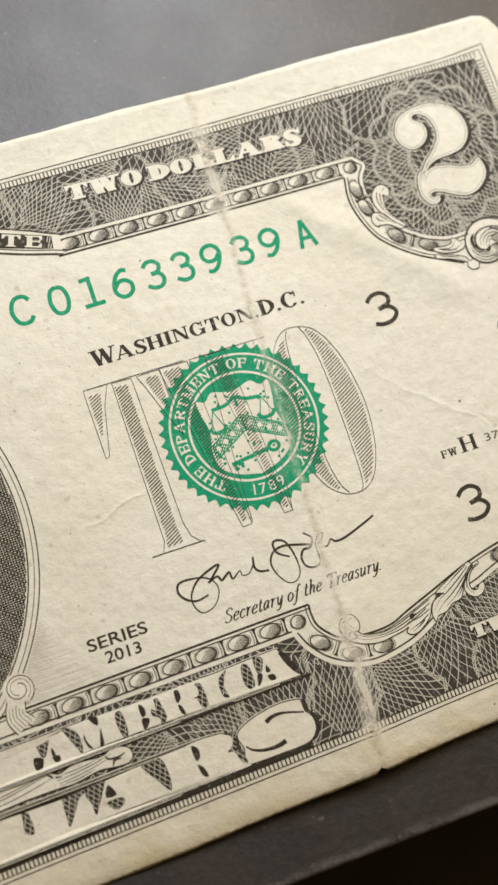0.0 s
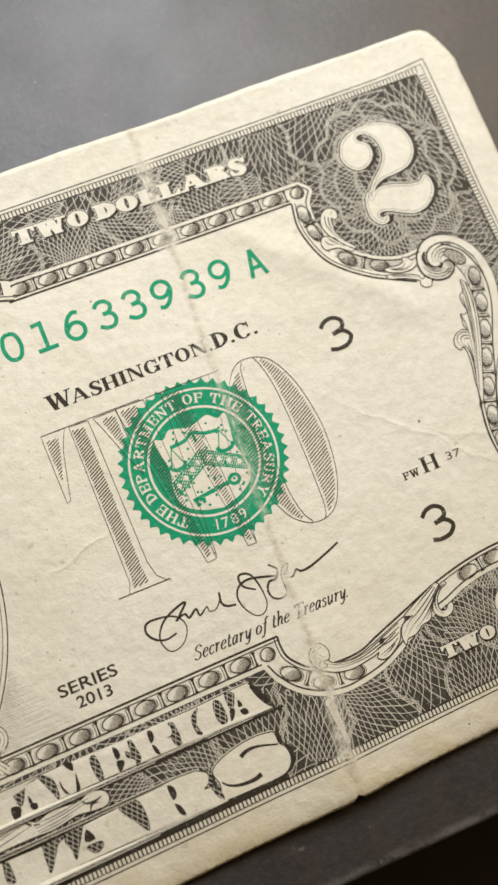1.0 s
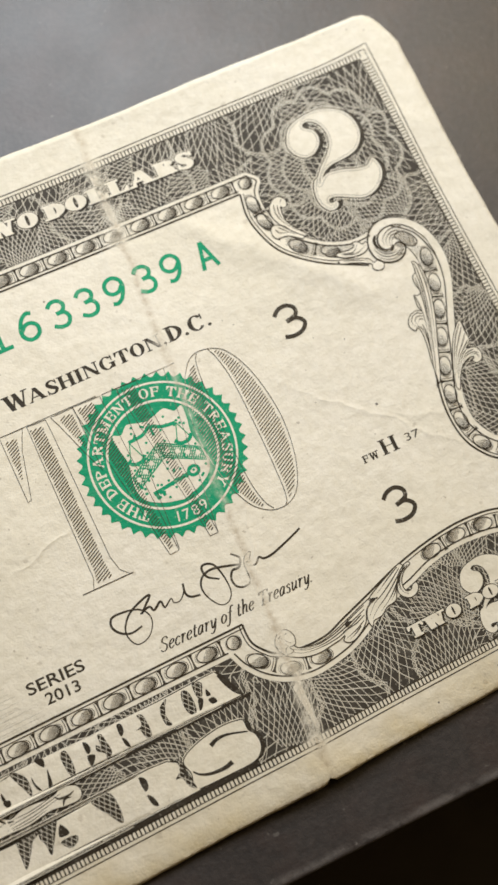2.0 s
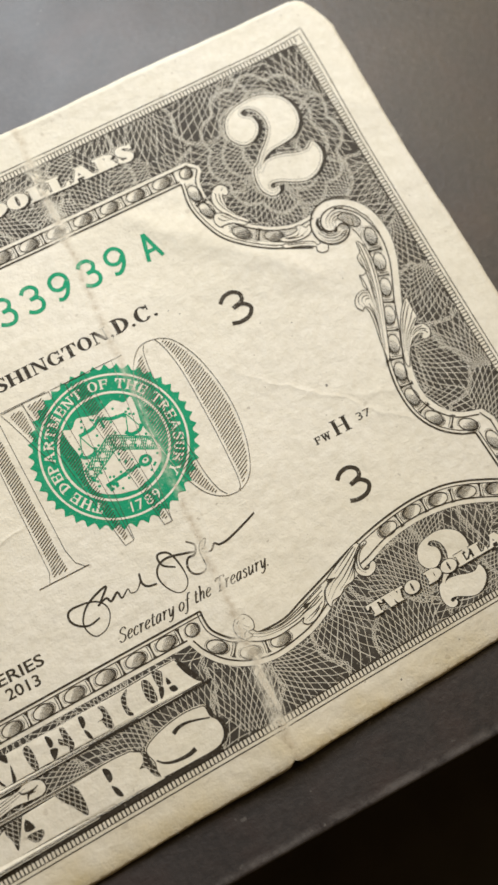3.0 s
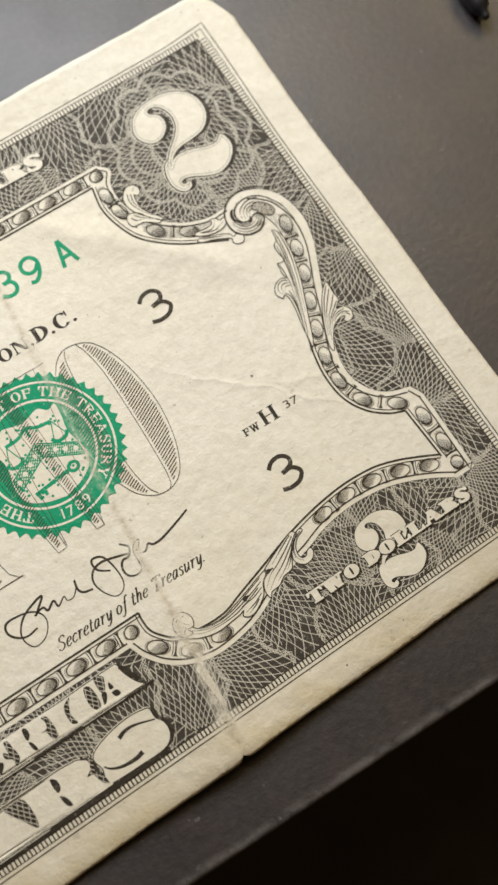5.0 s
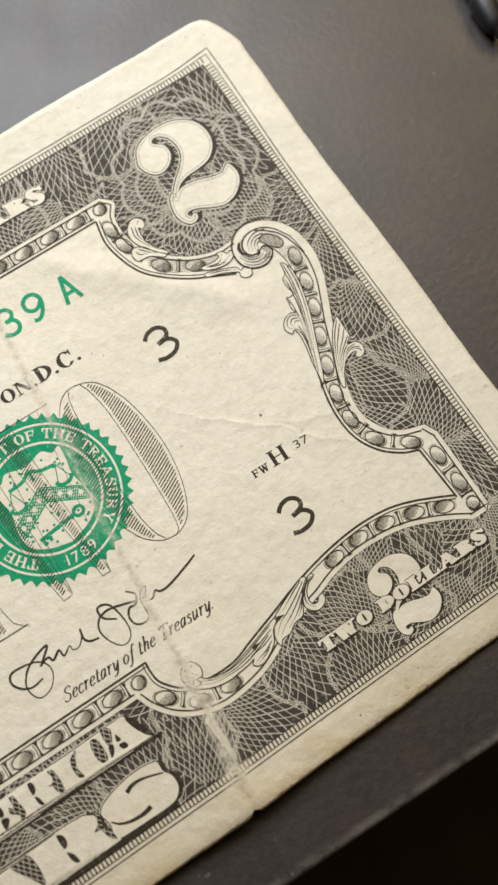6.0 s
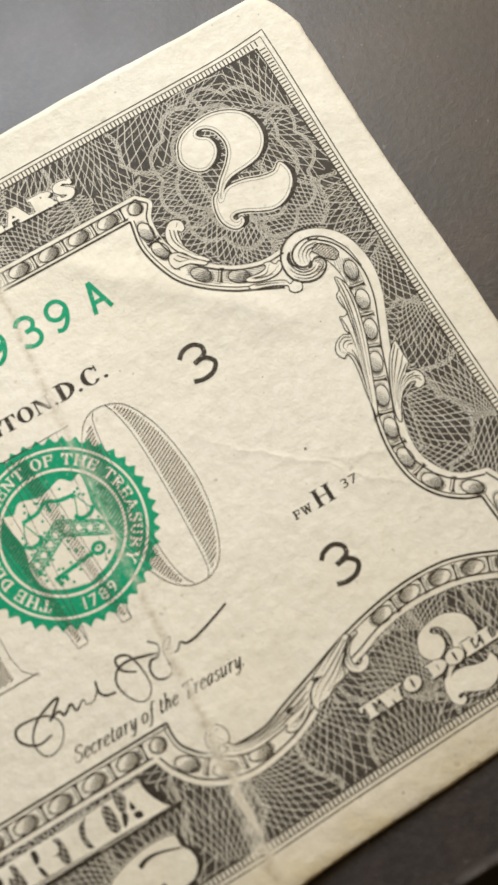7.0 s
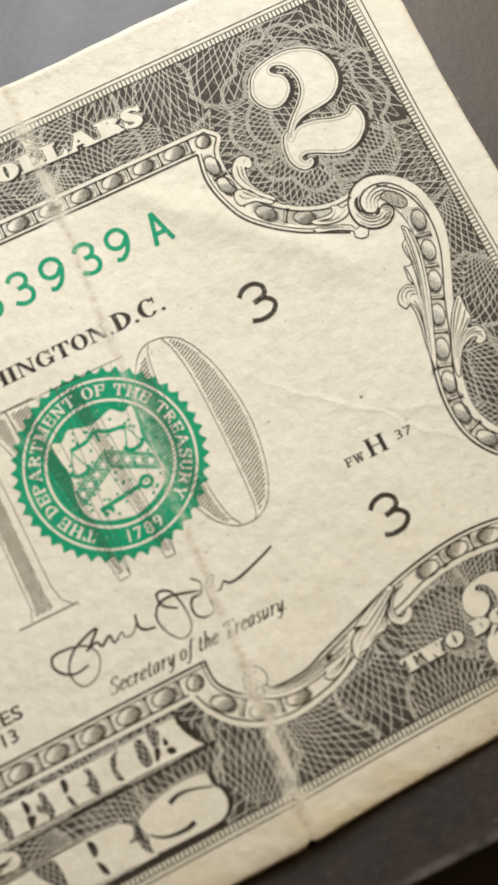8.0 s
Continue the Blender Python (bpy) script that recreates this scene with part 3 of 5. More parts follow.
def lathe_work(parent):
    """White line lace of the border: small cells of crossing lines, and wavy braids along their seams."""
    rng = random.Random(11)
    p = Print()
    seeds = list(LACE_CENTRES)
    for _ in range(3000):
        q = (rng.uniform(-70.0, -1.0), rng.uniform(1.0, 58.0))
        if min(math.dist(q, o) for o in seeds) > 3.5 and (q[1] < 12.0 or q[1] > 38.0 or q[0] > -11.0):
            seeds.append(q)
    fine, centres = np.array(seeds), np.array(LACE_CENTRES)

    def owned(pts, i, among, slack=0.0):
        d = np.linalg.norm(pts[:, None] - among[None], axis=2)
        return d[:, i] <= d.min(1) + slack

    # the ground as a fine raster, so that many short lines can be clipped quickly
    cell, low = 0.06, np.array((-84.0, 0.5))
    size = (int(84.0 / cell), int(58.5 / cell))
    grid = np.stack(np.meshgrid(np.arange(size[0]), np.arange(size[1]), indexing="ij"), -1).reshape(-1, 2)
    ground = inside((grid + 0.5) * cell + low, GROUND).reshape(size)

    def runs(pts, keep, width):
        if not keep.any():
            return
        at = np.clip(((pts - low) / cell).astype(int), 0, np.array(size) - 1)
        keep = keep & ground[at[:, 0], at[:, 1]]
        run = []
        for q, k in zip(pts, keep):
            if k:
                run.append(q)
            else:
                if len(run) > 2:
                    p.line(run, width, 2)
                run = []
        if len(run) > 2:
            p.line(run, width, 2)

    def bent(pts):
        """The lines are hand-cut: they waver a little."""
        x, y = pts[:, 0], pts[:, 1]
        return pts + 0.035 * np.stack([np.sin(1.3 * x + 1.9 * y) + np.sin(0.7 * y - 2.3 * x), np.sin(1.7 * x - 1.1 * y) + np.sin(2.1 * y + 0.6 * x)], 1)

    # an even net of two crossing families of gently bowed lines in every cell; some cells end in radial flares
    for i, (sx, sy) in enumerate(seeds):
        near = np.argsort(np.linalg.norm(fine - fine[i], axis=1))[:14]
        among = fine[near]
        out = rng.uniform(0, 2 * math.pi)
        away = rng.uniform(5.0, 8.5)
        cx, cy = sx + away * math.cos(out), sy + away * math.sin(out)
        pitch = rng.choice((0.46, 0.56, 0.68))
        count, twist, start = int(2 * math.pi * away / pitch), rng.uniform(0.32, 0.60), rng.uniform(0, 6.28)
        q = np.linspace(away - 3.3, away + 3.3, 56)
        for way in (-1, 1):
            for k in range(count):
                a = start + 2 * math.pi * k / count + way * twist * np.log(q / away)
                pts = np.stack([cx + q * np.cos(a), cy + q * np.sin(a)], 1)
                if np.linalg.norm(pts - (sx, sy), axis=1).min() < 3.2:
                    runs(bent(pts), owned(pts, 0, among, 0.34), 0.062 if (k + i) % 3 else 0.086)
        if i % 2:
            middle = out + math.pi
            for k in range(int(5.0 / (0.5 * pitch))):
                a = middle + (k * 0.5 * pitch - 2.5) / away
                r = away + rng.uniform(-0.3, 0.1) + np.arange(0.0, rng.uniform(0.9, 2.4), 0.12)
                pts = np.stack([cx + r * math.cos(a), cy + r * math.sin(a)], 1)
                runs(bent(pts), owned(pts, 0, among, 0.25), 0.046)
    # thin braids that wander along the seams
    for i in range(len(centres)):
        for j in range(i + 1, len(centres)):
            gap = centres[j] - centres[i]
            if np.linalg.norm(gap) > 11:
                continue
            mid, u = (centres[i] + centres[j]) / 2, gap / np.linalg.norm(gap)
            v = np.array([-u[1], u[0]])
            t = np.arange(-6, 6, 0.08)
            near = owned(mid + v * t[:, None], i, centres, 0.05)
            for ph in (0.0, 2.1, 4.2):
                off = 0.17 * np.sin(t * 6.4 + ph) + 0.85 * np.abs(np.sin(t * 0.75 + i)) - 0.4
                runs(mid + v * t[:, None] + u * off[:, None], near, 0.070)
    # scalloped rosettes round the large figure
    for radius, petals, deep in ((5.0, 7, 1.0), (6.9, 11, 0.9)):
        a = np.linspace(0, 2 * math.pi, 500)
        for ph in (0.0, 1.57, 3.14, 4.71):
            r = radius + deep * np.abs(np.sin(a * petals / 2)) + 0.16 * np.sin(a * petals * 5 + ph)
            runs(np.stack([-8.4 + r * np.cos(a) * 0.9, 49.6 + r * np.sin(a)], 1), np.ones(len(a), bool), 0.055)
    return p.done("lathe_work", LACE, parent, "fine pale guilloche lines")


def edge_rules(parent):
    """Outer hairlines and the small ladder of ticks round the border."""
    def flared(pts, share):
        """The outer rules draw away from the ladder towards the upper corner."""
        pts = np.array(pts, float)
        x, y = np.clip((pts[:, 0] + 6.0) / 6.0, 0, 1), np.clip((pts[:, 1] - 43.0) / 15.0, 0, 1)
        side, top = np.clip((pts[:, 0] + 1.2) / 0.6, 0, 1), np.clip((pts[:, 1] - 57.6) / 0.6, 0, 1)
        return pts + share * np.stack([0.38 * side * y * y * (3 - 2 * y), 0.42 * top * x * x], 1)

    for inset, width, share in ((0.0, 0.11, 1.0), (0.36, 0.085, 0.7), (0.97, 0.13, 0.1)):
        p = Print()
        x0, x1, y0, y1 = -150.0 + inset, -inset, inset, 59.0 - inset
        ring = join(straight((x0, y0), (x1, y0)), straight((x1, y0), (x1, y1))[1:], straight((x1, y1), (x0, y1))[1:], straight((x0, y1), (x0, y0))[1:-1])
        p.line(flared(ring, share), width, 1, closed=True)
        p.done("edge_rule", INK_FINE, parent)
    p = Print()
    for x in np.arange(-149.6, -0.6, 0.37):
        p.line([(x, 0.38), (x, 0.92)], 0.14, 1)
        p.line(flared([(x, 58.08), (x, 58.62)], 0.4), 0.12, 1)
    for y in np.arange(1.1, 58.0, 0.37):
        p.line(flared([(-0.38, y), (-0.92, y)], 0.4), 0.12, 1)
    tagged(p.done("edge_ladder", INK_FINE, parent, "fine ladder of short dark ticks"), kind="stuff")


def beside(run, off):
    """The line shifted sideways, to the left of its way."""
    side = np.stack([-np.gradient(run[:, 1]), np.gradient(run[:, 0])], 1)
    return run + off * side / np.maximum(np.linalg.norm(side, axis=1, keepdims=True), 1e-9)


def frame_rails(parent):
    for run in (F_TOP, F_ARC, F_SIDE, F_TIP, F_LOW, F_BASE):
        p = Print()
        p.line(run, 0.19, 2)
        p.line(beside(run, 0.33), 0.10, 2)
        p.done("frame_rail", INK_FINE, parent)
    side_inner = curve([(-6.5, 40.6), (-5.7, 40.05), (-4.75, 39.1), (-4.15, 37.7), (-3.85, 35.7), (-4.3, 33.4), (-5.2, 31.3), (-6.1, 29.4), (-7.0, 27.1), (-7.85, 25.1), (-8.5, 23.6), (-9.05, 21.7), (-9.05, 19.8), (-8.2, 17.95), (-6.8, 16.55), (-4.75, 15.75)])
    for run in (beside(B_TOP, -0.40), beside(B_ARC, -0.40), side_inner, beside(B_TIP, -0.48), beside(B_LOW, -0.48), beside(B_WAVE, -0.48), beside(B_BASE, -0.45)):
        p = Print()
        p.line(run, 0.14, 2)
        p.done("frame_rail", INK_FINE, parent)


def ellipse(cx, cy, rx, ry, turn=0.0, n=24, power=1.0):
    out = []
    for a in np.linspace(0, 2 * math.pi, n + 1)[:-1]:
        c, s = math.cos(a), math.sin(a)
        x, y = rx * math.copysign(abs(c) ** power, c), ry * math.copysign(abs(s) ** power, s)
        out.append((cx + x * math.cos(turn) - y * math.sin(turn), cy + x * math.sin(turn) + y * math.cos(turn)))
    return out


def bead(parent, x, y, turn, rx=0.98, ry=0.66):
    p = Print()
    p.line(ellipse(x, y, rx, ry, turn, 22), 0.11, 2, closed=True)
    c, s = math.cos(turn), math.sin(turn)

    def put(pts, w):
        p.line([(x + a * c - b * s, y + a * s + b * c) for a, b in pts], w, 2)

    for k in range(11):
        v = -0.86 + 0.155 * k
        reach = math.sqrt(max(0.05, 1 - v * v))
        start = -0.90 if k < 3 else -0.85 + 0.085 * k
        put([(rx * u, ry * (v - 0.10 * (1 - (u / reach) ** 2))) for u in np.linspace(start * reach, 0.95 * reach, 8)], lambda t: 0.018 + 0.036 * t)
    put([(rx * 0.86 * math.cos(a), ry * 0.84 * math.sin(a)) for a in np.linspace(-1.3, 0.6, 8)], 0.06)
    put([(rx * 1.17 * math.cos(a), ry * 1.15 * math.sin(a)) for a in np.linspace(-1.2, 0.9, 9)], lambda t: 0.02 + 0.05 * math.sin(math.pi * t))
    put([(rx * 1.17 * math.cos(a), ry * 1.15 * math.sin(a)) for a in np.linspace(2.4, 3.7, 7)], 0.035)
    return p.done("bead", INK_FINE, parent)


def bead_frame(parent):
    """Ovals between the two rails, with short bars between them."""
    runs = [
        [(-46.2 + 2.87 * i, 51.18 - 0.016 * 2.87 * i) for i in range(10)] + [(-17.75, 50.6)],
        [(-18.0, 48.3), (-17.75, 46.2), (-15.9, 42.55), (-13.2, 40.75)],
        [(-4.75, 36.3), (-5.3, 33.6), (-6.15, 31.05), (-7.3, 28.4), (-8.4, 25.7), (-9.25, 23.0), (-9.55, 20.3), (-8.75, 17.55), (-6.2, 15.4)],
        [(-4.85, 13.05), (-4.72, 10.0), (-4.8, 7.75)],
        [(-7.2, 8.95), (-9.8, 10.0), (-12.55, 10.7), (-15.35, 10.9), (-18.15, 10.6)],
        [(-37.05, 8.95), (-34.69, 7.1), (-31.8, 6.75)],
        [(-61.75 + 2.985 * i, 11.48 - 0.01 * i) for i in range(8)] + [(-38.3, 11.3)],
    ]
    bars = Print()
    spots = []
    for run in runs:
        q = np.asarray(run)
        ahead = np.gradient(q, axis=0)
        for i, (a, d) in enumerate(zip(q, ahead)):
            spots.append((a[0], a[1], math.atan2(d[1], d[0])))
            if i + 1 < len(q):
                m, u = (q[i] + q[i + 1]) / 2, (q[i + 1] - q[i]) / np.linalg.norm(q[i + 1] - q[i])
                v = np.array([-u[1], u[0]])
                bars.line([m + u * 0.10 + v * (0.66 * k) for k in np.linspace(-1, 1, 9)], lambda t: 0.15 + 0.30 * abs(2 * t - 1) ** 4, 2)
                bars.line([m - u * (0.14 + 0.06 * k * k) + v * (0.6 * k) for k in np.linspace(-1, 1, 9)], 0.075, 2)
    frame_part = bars.done("bead_frame", INK_FINE, parent, "beaded inner frame of ovals and bars")
    for x, y, turn in spots:
        round_end = (x, y) in ((-17.75, 50.6), (-4.8, 7.75), (-38.3, 11.3))
        bead(frame_part, x, y, turn, 0.62 if round_end else 0.96, 0.60)


def scrolls(parent):
    """Leaf and scroll ornaments where the frame changes direction."""
    def leaf(points, w0, w1, strands=2, belly=0.0):
        light, dark = Print(), Print()
        p = curve(points, 8)
        share = np.linspace(0, 1, len(p))
        ws = w0 + (w1 - w0) * share + belly * np.sin(math.pi * share)
        light.line(p, lambda t: w0 + (w1 - w0) * t + belly * math.sin(math.pi * t), 3)
        for k in np.linspace(-0.5, 0.5, strands + 2):
            q = beside(p, 1.0) - p
            rim = abs(k) == 0.5
            cut_off = len(p) if rim else max(3, int(len(p) * (0.9 - 0.25 * abs(k))))
            dark.line((p + q * (ws * k)[:, None])[:cut_off], 0.085 if rim else 0.05, 4)
        ob = light.done("scroll_leaf", PAPER, parent)
        dark.done("vein", INK_FINE, ob)

    def curl(cx, cy, r, a0, turns, width):
        light, dark = Print(), Print()
        a = np.linspace(0, 1, 40)
        t = math.radians(a0) + turns * 2 * math.pi * a
        q = r * (1 - 0.80 * a)
        light.fill([ellipse(cx, cy, r + width * 0.4, r + width * 0.4, 0, 24)], 3.3, 0.8)
        dark.line(np.stack([cx + (q + width * 0.45) * np.cos(t), cy + (q + width * 0.45) * np.sin(t)], 1), 0.085, 4)
        dark.line(np.stack([cx + (q - width * 0.15) * np.cos(t), cy + (q - width * 0.15) * np.sin(t)], 1)[:26], 0.05, 4)
        ob = light.done("scroll_curl", PAPER, parent)
        dark.done("vein", INK_FINE, ob)

    def veins(name, runs_of_points, width):
        for pts in runs_of_points:
            p = Print()
            q = curve(pts, 7)
            p.line(q, lambda t: width * (0.45 + 0.75 * math.sin(math.pi * min(1.0, t + 0.2))), 4.5)
            p.done(name, INK_FINE, parent)

    def lobed(outline, inner, layer=3):
        """A leaf by its outline, with veins."""
        light, dark = Print(), Print()
        loop = curve(outline, 6, True)
        light.fill([loop], layer, 0.8)
        dark.line(loop, 0.10, layer + 0.5, closed=True)
        for pts in inner:
            dark.line(curve(pts, 6), lambda t: 0.035 + 0.075 * math.sin(math.pi * min(1.0, t + 0.2)), layer + 0.6)
        ob = light.done("scroll_leaf", PAPER, parent)
        dark.done("vein", INK_FINE, ob)

    # great scroll at the head of the side strip
    rim = curve([(-4.5, 40.85), (-5.6, 41.45), (-6.8, 41.7), (-8.0, 41.5), (-9.0, 40.8), (-9.55, 39.8), (-9.6, 38.7), (-9.2, 37.85), (-8.4, 37.3), (-7.45, 37.15), (-6.65, 37.45), (-6.2, 38.05), (-6.35, 38.65), (-6.8, 38.85), (-7.2, 38.65)], 6)
    core = curve([(-3.75, 36.2), (-3.95, 38.0), (-4.4, 39.0), (-4.95, 39.85), (-5.8, 40.5), (-6.95, 40.75), (-7.9, 40.45), (-8.4, 39.9), (-8.5, 39.25), (-8.2, 38.7), (-7.6, 38.5)], 6)
    at = lambda run, a, b: run[np.linspace(a * (len(run) - 1), b * (len(run) - 1), 40).astype(int)]
    p = Print()
    p.line(rim, lambda t: 0.10 + 0.08 * math.sin(math.pi * t), 4.5)
    p.line(core, lambda t: 0.07 + 0.06 * t, 4.5)
    for share, a, b in ((0.18, 0.55, 1.0), (0.36, 0.48, 1.0), (0.54, 0.42, 1.0), (0.70, 0.30, 0.98), (0.85, 0.22, 0.92)):
        q = at(rim, 0.12, 0.80) * (1 - share) + at(core, 0.42, 1.0) * share
        p.line(q[int(a * 39) : int(b * 39)], lambda t: 0.03 + 0.045 * math.sin(math.pi * t), 4.5)
    for r in (0.22, 0.42, 0.60):
        p.line([(-6.85 + r * math.cos(a), 38.15 + r * math.sin(a)) for a in np.linspace(-2.6, 1.9, 16)], 0.055, 4.5)
    p.done("scroll_line", INK_FINE, parent)
    veins("scroll_line", [
        [(-5.6, 40.25), (-6.8, 40.4), (-7.8, 39.9), (-8.1, 39.1)],
        [(-6.0, 40.0), (-6.9, 40.05), (-7.6, 39.6), (-7.8, 38.9)],
        [(-6.4, 39.75), (-7.0, 39.7), (-7.4, 39.3), (-7.5, 38.75)],
        [(-6.7, 39.5), (-7.1, 39.3), (-7.2, 38.9)],
        [(-6.1, 38.2), (-5.8, 37.25), (-5.7, 36.0), (-5.85, 34.6), (-6.2, 33.4)],
    ], 0.07)
    panel = curve([(-6.7, 39.5), (-6.1, 39.85), (-5.4, 39.4), (-4.9, 38.7), (-4.9, 38.05), (-5.5, 37.85), (-6.1, 38.4), (-6.45, 39.0)], 5, True)
    p = Print()
    p.line(panel, 0.09, 4.5, closed=True)
    hatch(p, [panel], 0.2, 0.20, 0.055, 4.5)
    hatch(p, [panel], 1.3, 0.45, 0.03, 4.5)
    p.done("scroll_panel", INK_FINE, parent)
    for pts, w in (([(-8.45, 40.4), (-8.8, 39.9), (-8.8, 39.3), (-8.4, 38.75)], 0.30), ([(-7.75, 38.42), (-7.4, 38.55), (-7.25, 38.95)], 0.32)):
        p = Print()
        p.line(curve(pts), lambda t: 0.04 + w * math.sin(math.pi * min(1.0, t + 0.1)), 4.8)
        p.done("scroll_eye", INK_FINE, parent)
    # leaf and lip at the lower end of the hollow, with its end ball
    lobed([(-12.8, 40.25), (-11.6, 40.1), (-10.9, 40.25), (-10.85, 40.65), (-10.3, 40.5), (-10.0, 40.1), (-9.6, 40.2), (-9.55, 39.75), (-9.95, 39.35), (-10.75, 39.2), (-11.8, 39.4), (-12.75, 39.85)], [[(-12.4, 40.0), (-11.2, 39.75), (-10.5, 40.3)], [(-12.2, 39.85), (-11.0, 39.5), (-9.8, 39.85)], [(-11.6, 39.65), (-10.6, 39.4)]], 3.7)
    lobed([(-12.9, 39.55), (-11.2, 39.0), (-10.1, 38.45), (-9.85, 37.95), (-9.3, 38.05), (-8.95, 37.55), (-9.25, 37.0), (-9.85, 37.05), (-10.2, 37.45), (-10.1, 37.85), (-10.5, 38.15), (-11.6, 38.7), (-12.8, 39.1)], [[(-12.5, 39.3), (-11.2, 38.8), (-10.2, 38.25)]])
    for loop in ([(-16.6, 44.3), (-15.8, 43.2), (-14.7, 42.3), (-13.4, 41.5), (-11.9, 40.85), (-10.6, 40.5), (-11.2, 39.8), (-12.4, 39.95), (-13.4, 40.15), (-15.0, 41.0), (-16.2, 42.0), (-17.0, 43.1)], [(-5.7, 37.7), (-5.0, 38.0), (-4.4, 37.2), (-4.1, 35.8), (-4.3, 34.4), (-5.6, 34.6), (-5.6, 36.2)]):
        p = Print()
        hatch(p, [np.asarray(loop)], -0.7 if loop[0][0] < -10 else 1.4, 0.19, 0.05, 1.5)
        p.done("strip_shading", INK_GREY, parent)
    # leaves on the hollow under the large figure
    lobed([(-15.0, 46.85), (-14.9, 47.5), (-15.4, 48.0), (-16.05, 47.95), (-16.7, 47.3), (-16.9, 46.4), (-16.6, 45.4), (-15.9, 44.4), (-14.9, 43.3), (-14.6, 43.4), (-15.4, 44.5), (-15.8, 45.4), (-15.8, 46.3), (-15.65, 46.95), (-15.4, 46.7)], [[(-16.2, 47.4), (-16.4, 46.4), (-16.0, 45.2), (-15.2, 44.0)], [(-15.9, 47.2), (-16.1, 46.2), (-15.8, 45.2)], [(-15.3, 47.6), (-15.6, 47.3)]], 3.4)
    lobed([(-17.25, 45.45), (-17.7, 44.85), (-17.5, 44.1), (-16.9, 44.0), (-16.2, 43.85), (-15.2, 43.1), (-14.9, 43.3), (-15.7, 44.1), (-16.3, 45.05)], [[(-17.2, 45.0), (-16.9, 44.5), (-16.0, 44.2)], [(-16.8, 45.1), (-16.4, 44.6), (-15.6, 43.8)]], 3.2)
    # leaves on both sides of the side strip
    lobed([(-6.29, 36.48), (-6.45, 35.81), (-6.53, 35.37), (-7.02, 35.03), (-7.12, 34.46), (-7.07, 33.81), (-6.98, 33.34), (-7.44, 33.13), (-7.81, 33.28), (-7.91, 32.71), (-8.01, 32.15), (-7.90, 31.60), (-8.36, 31.81), (-8.96, 31.69), (-9.50, 31.26), (-9.71, 30.63), (-9.37, 30.02), (-8.99, 30.21), (-8.85, 29.51), (-9.01, 28.25), (-9.39, 26.65), (-9.62, 25.20), (-9.75, 24.40), (-9.35, 24.90), (-8.84, 25.98), (-7.79, 28.40), (-6.96, 30.29), (-6.37, 32.01), (-5.93, 33.62), (-5.73, 34.97), (-5.87, 35.89)], [
        [(-6.24, 36.25), (-6.31, 35.10), (-6.59, 33.52), (-7.14, 31.43), (-8.06, 28.90), (-9.39, 25.64)],
        [(-6.53, 35.58), (-6.65, 34.25), (-7.04, 32.41), (-7.76, 30.08), (-8.78, 27.29), (-10.15, 24.09)],
        [(-6.86, 34.86), (-6.99, 33.62), (-7.29, 32.14), (-7.84, 30.27), (-8.76, 27.62)],
        [(-5.96, 35.95), (-6.05, 34.46), (-6.45, 32.61), (-7.31, 30.16), (-8.32, 27.69)],
        [(-7.75, 33.17), (-7.75, 32.14), (-7.96, 30.68), (-8.57, 28.52)],
        [(-7.09, 33.26), (-7.32, 31.88), (-7.74, 30.41)],
        [(-7.96, 31.30), (-8.44, 31.58), (-9.06, 31.34), (-9.31, 30.74), (-9.03, 30.36)],
        [(-7.99, 31.04), (-8.53, 31.23), (-8.93, 30.92), (-8.88, 30.48)],
        [(-8.06, 30.74), (-8.42, 30.89), (-8.71, 30.65)],
        [(-8.90, 30.35), (-8.61, 29.78), (-8.71, 28.61), (-9.19, 26.86), (-9.80, 25.02)],
        [(-8.44, 30.35), (-8.47, 29.28), (-8.89, 27.63), (-9.65, 25.46)],
    ], 3)
    lobed([(-4.87, 29.12), (-5.48, 28.79), (-6.30, 27.85), (-7.09, 26.55), (-7.83, 25.03), (-8.35, 23.54), (-8.17, 23.02), (-7.49, 24.15), (-6.71, 25.03), (-5.86, 25.40), (-5.34, 25.29), (-5.66, 25.01), (-5.38, 24.64), (-4.74, 24.80), (-4.50, 25.47), (-4.84, 26.15), (-5.63, 26.35), (-4.96, 26.97), (-4.93, 27.91)], [
        [(-5.11, 28.85), (-6.11, 27.73), (-7.03, 26.24), (-7.91, 24.41)],
        [(-5.04, 28.46), (-5.83, 27.56), (-6.73, 26.40), (-7.66, 24.59)],
        [(-5.03, 27.77), (-5.75, 26.97), (-6.70, 26.04), (-7.63, 24.44)],
        [(-5.13, 27.01), (-5.79, 26.52), (-6.72, 25.72), (-7.79, 24.00)],
        [(-5.70, 26.26), (-6.37, 25.84), (-7.26, 24.69)],
        [(-5.02, 25.98), (-5.84, 25.94), (-6.58, 25.43)],
        [(-4.75, 25.48), (-5.35, 25.78), (-6.12, 25.62), (-6.90, 24.94)],
        [(-4.88, 25.09), (-5.04, 25.45), (-5.58, 25.64)],
    ], 3)
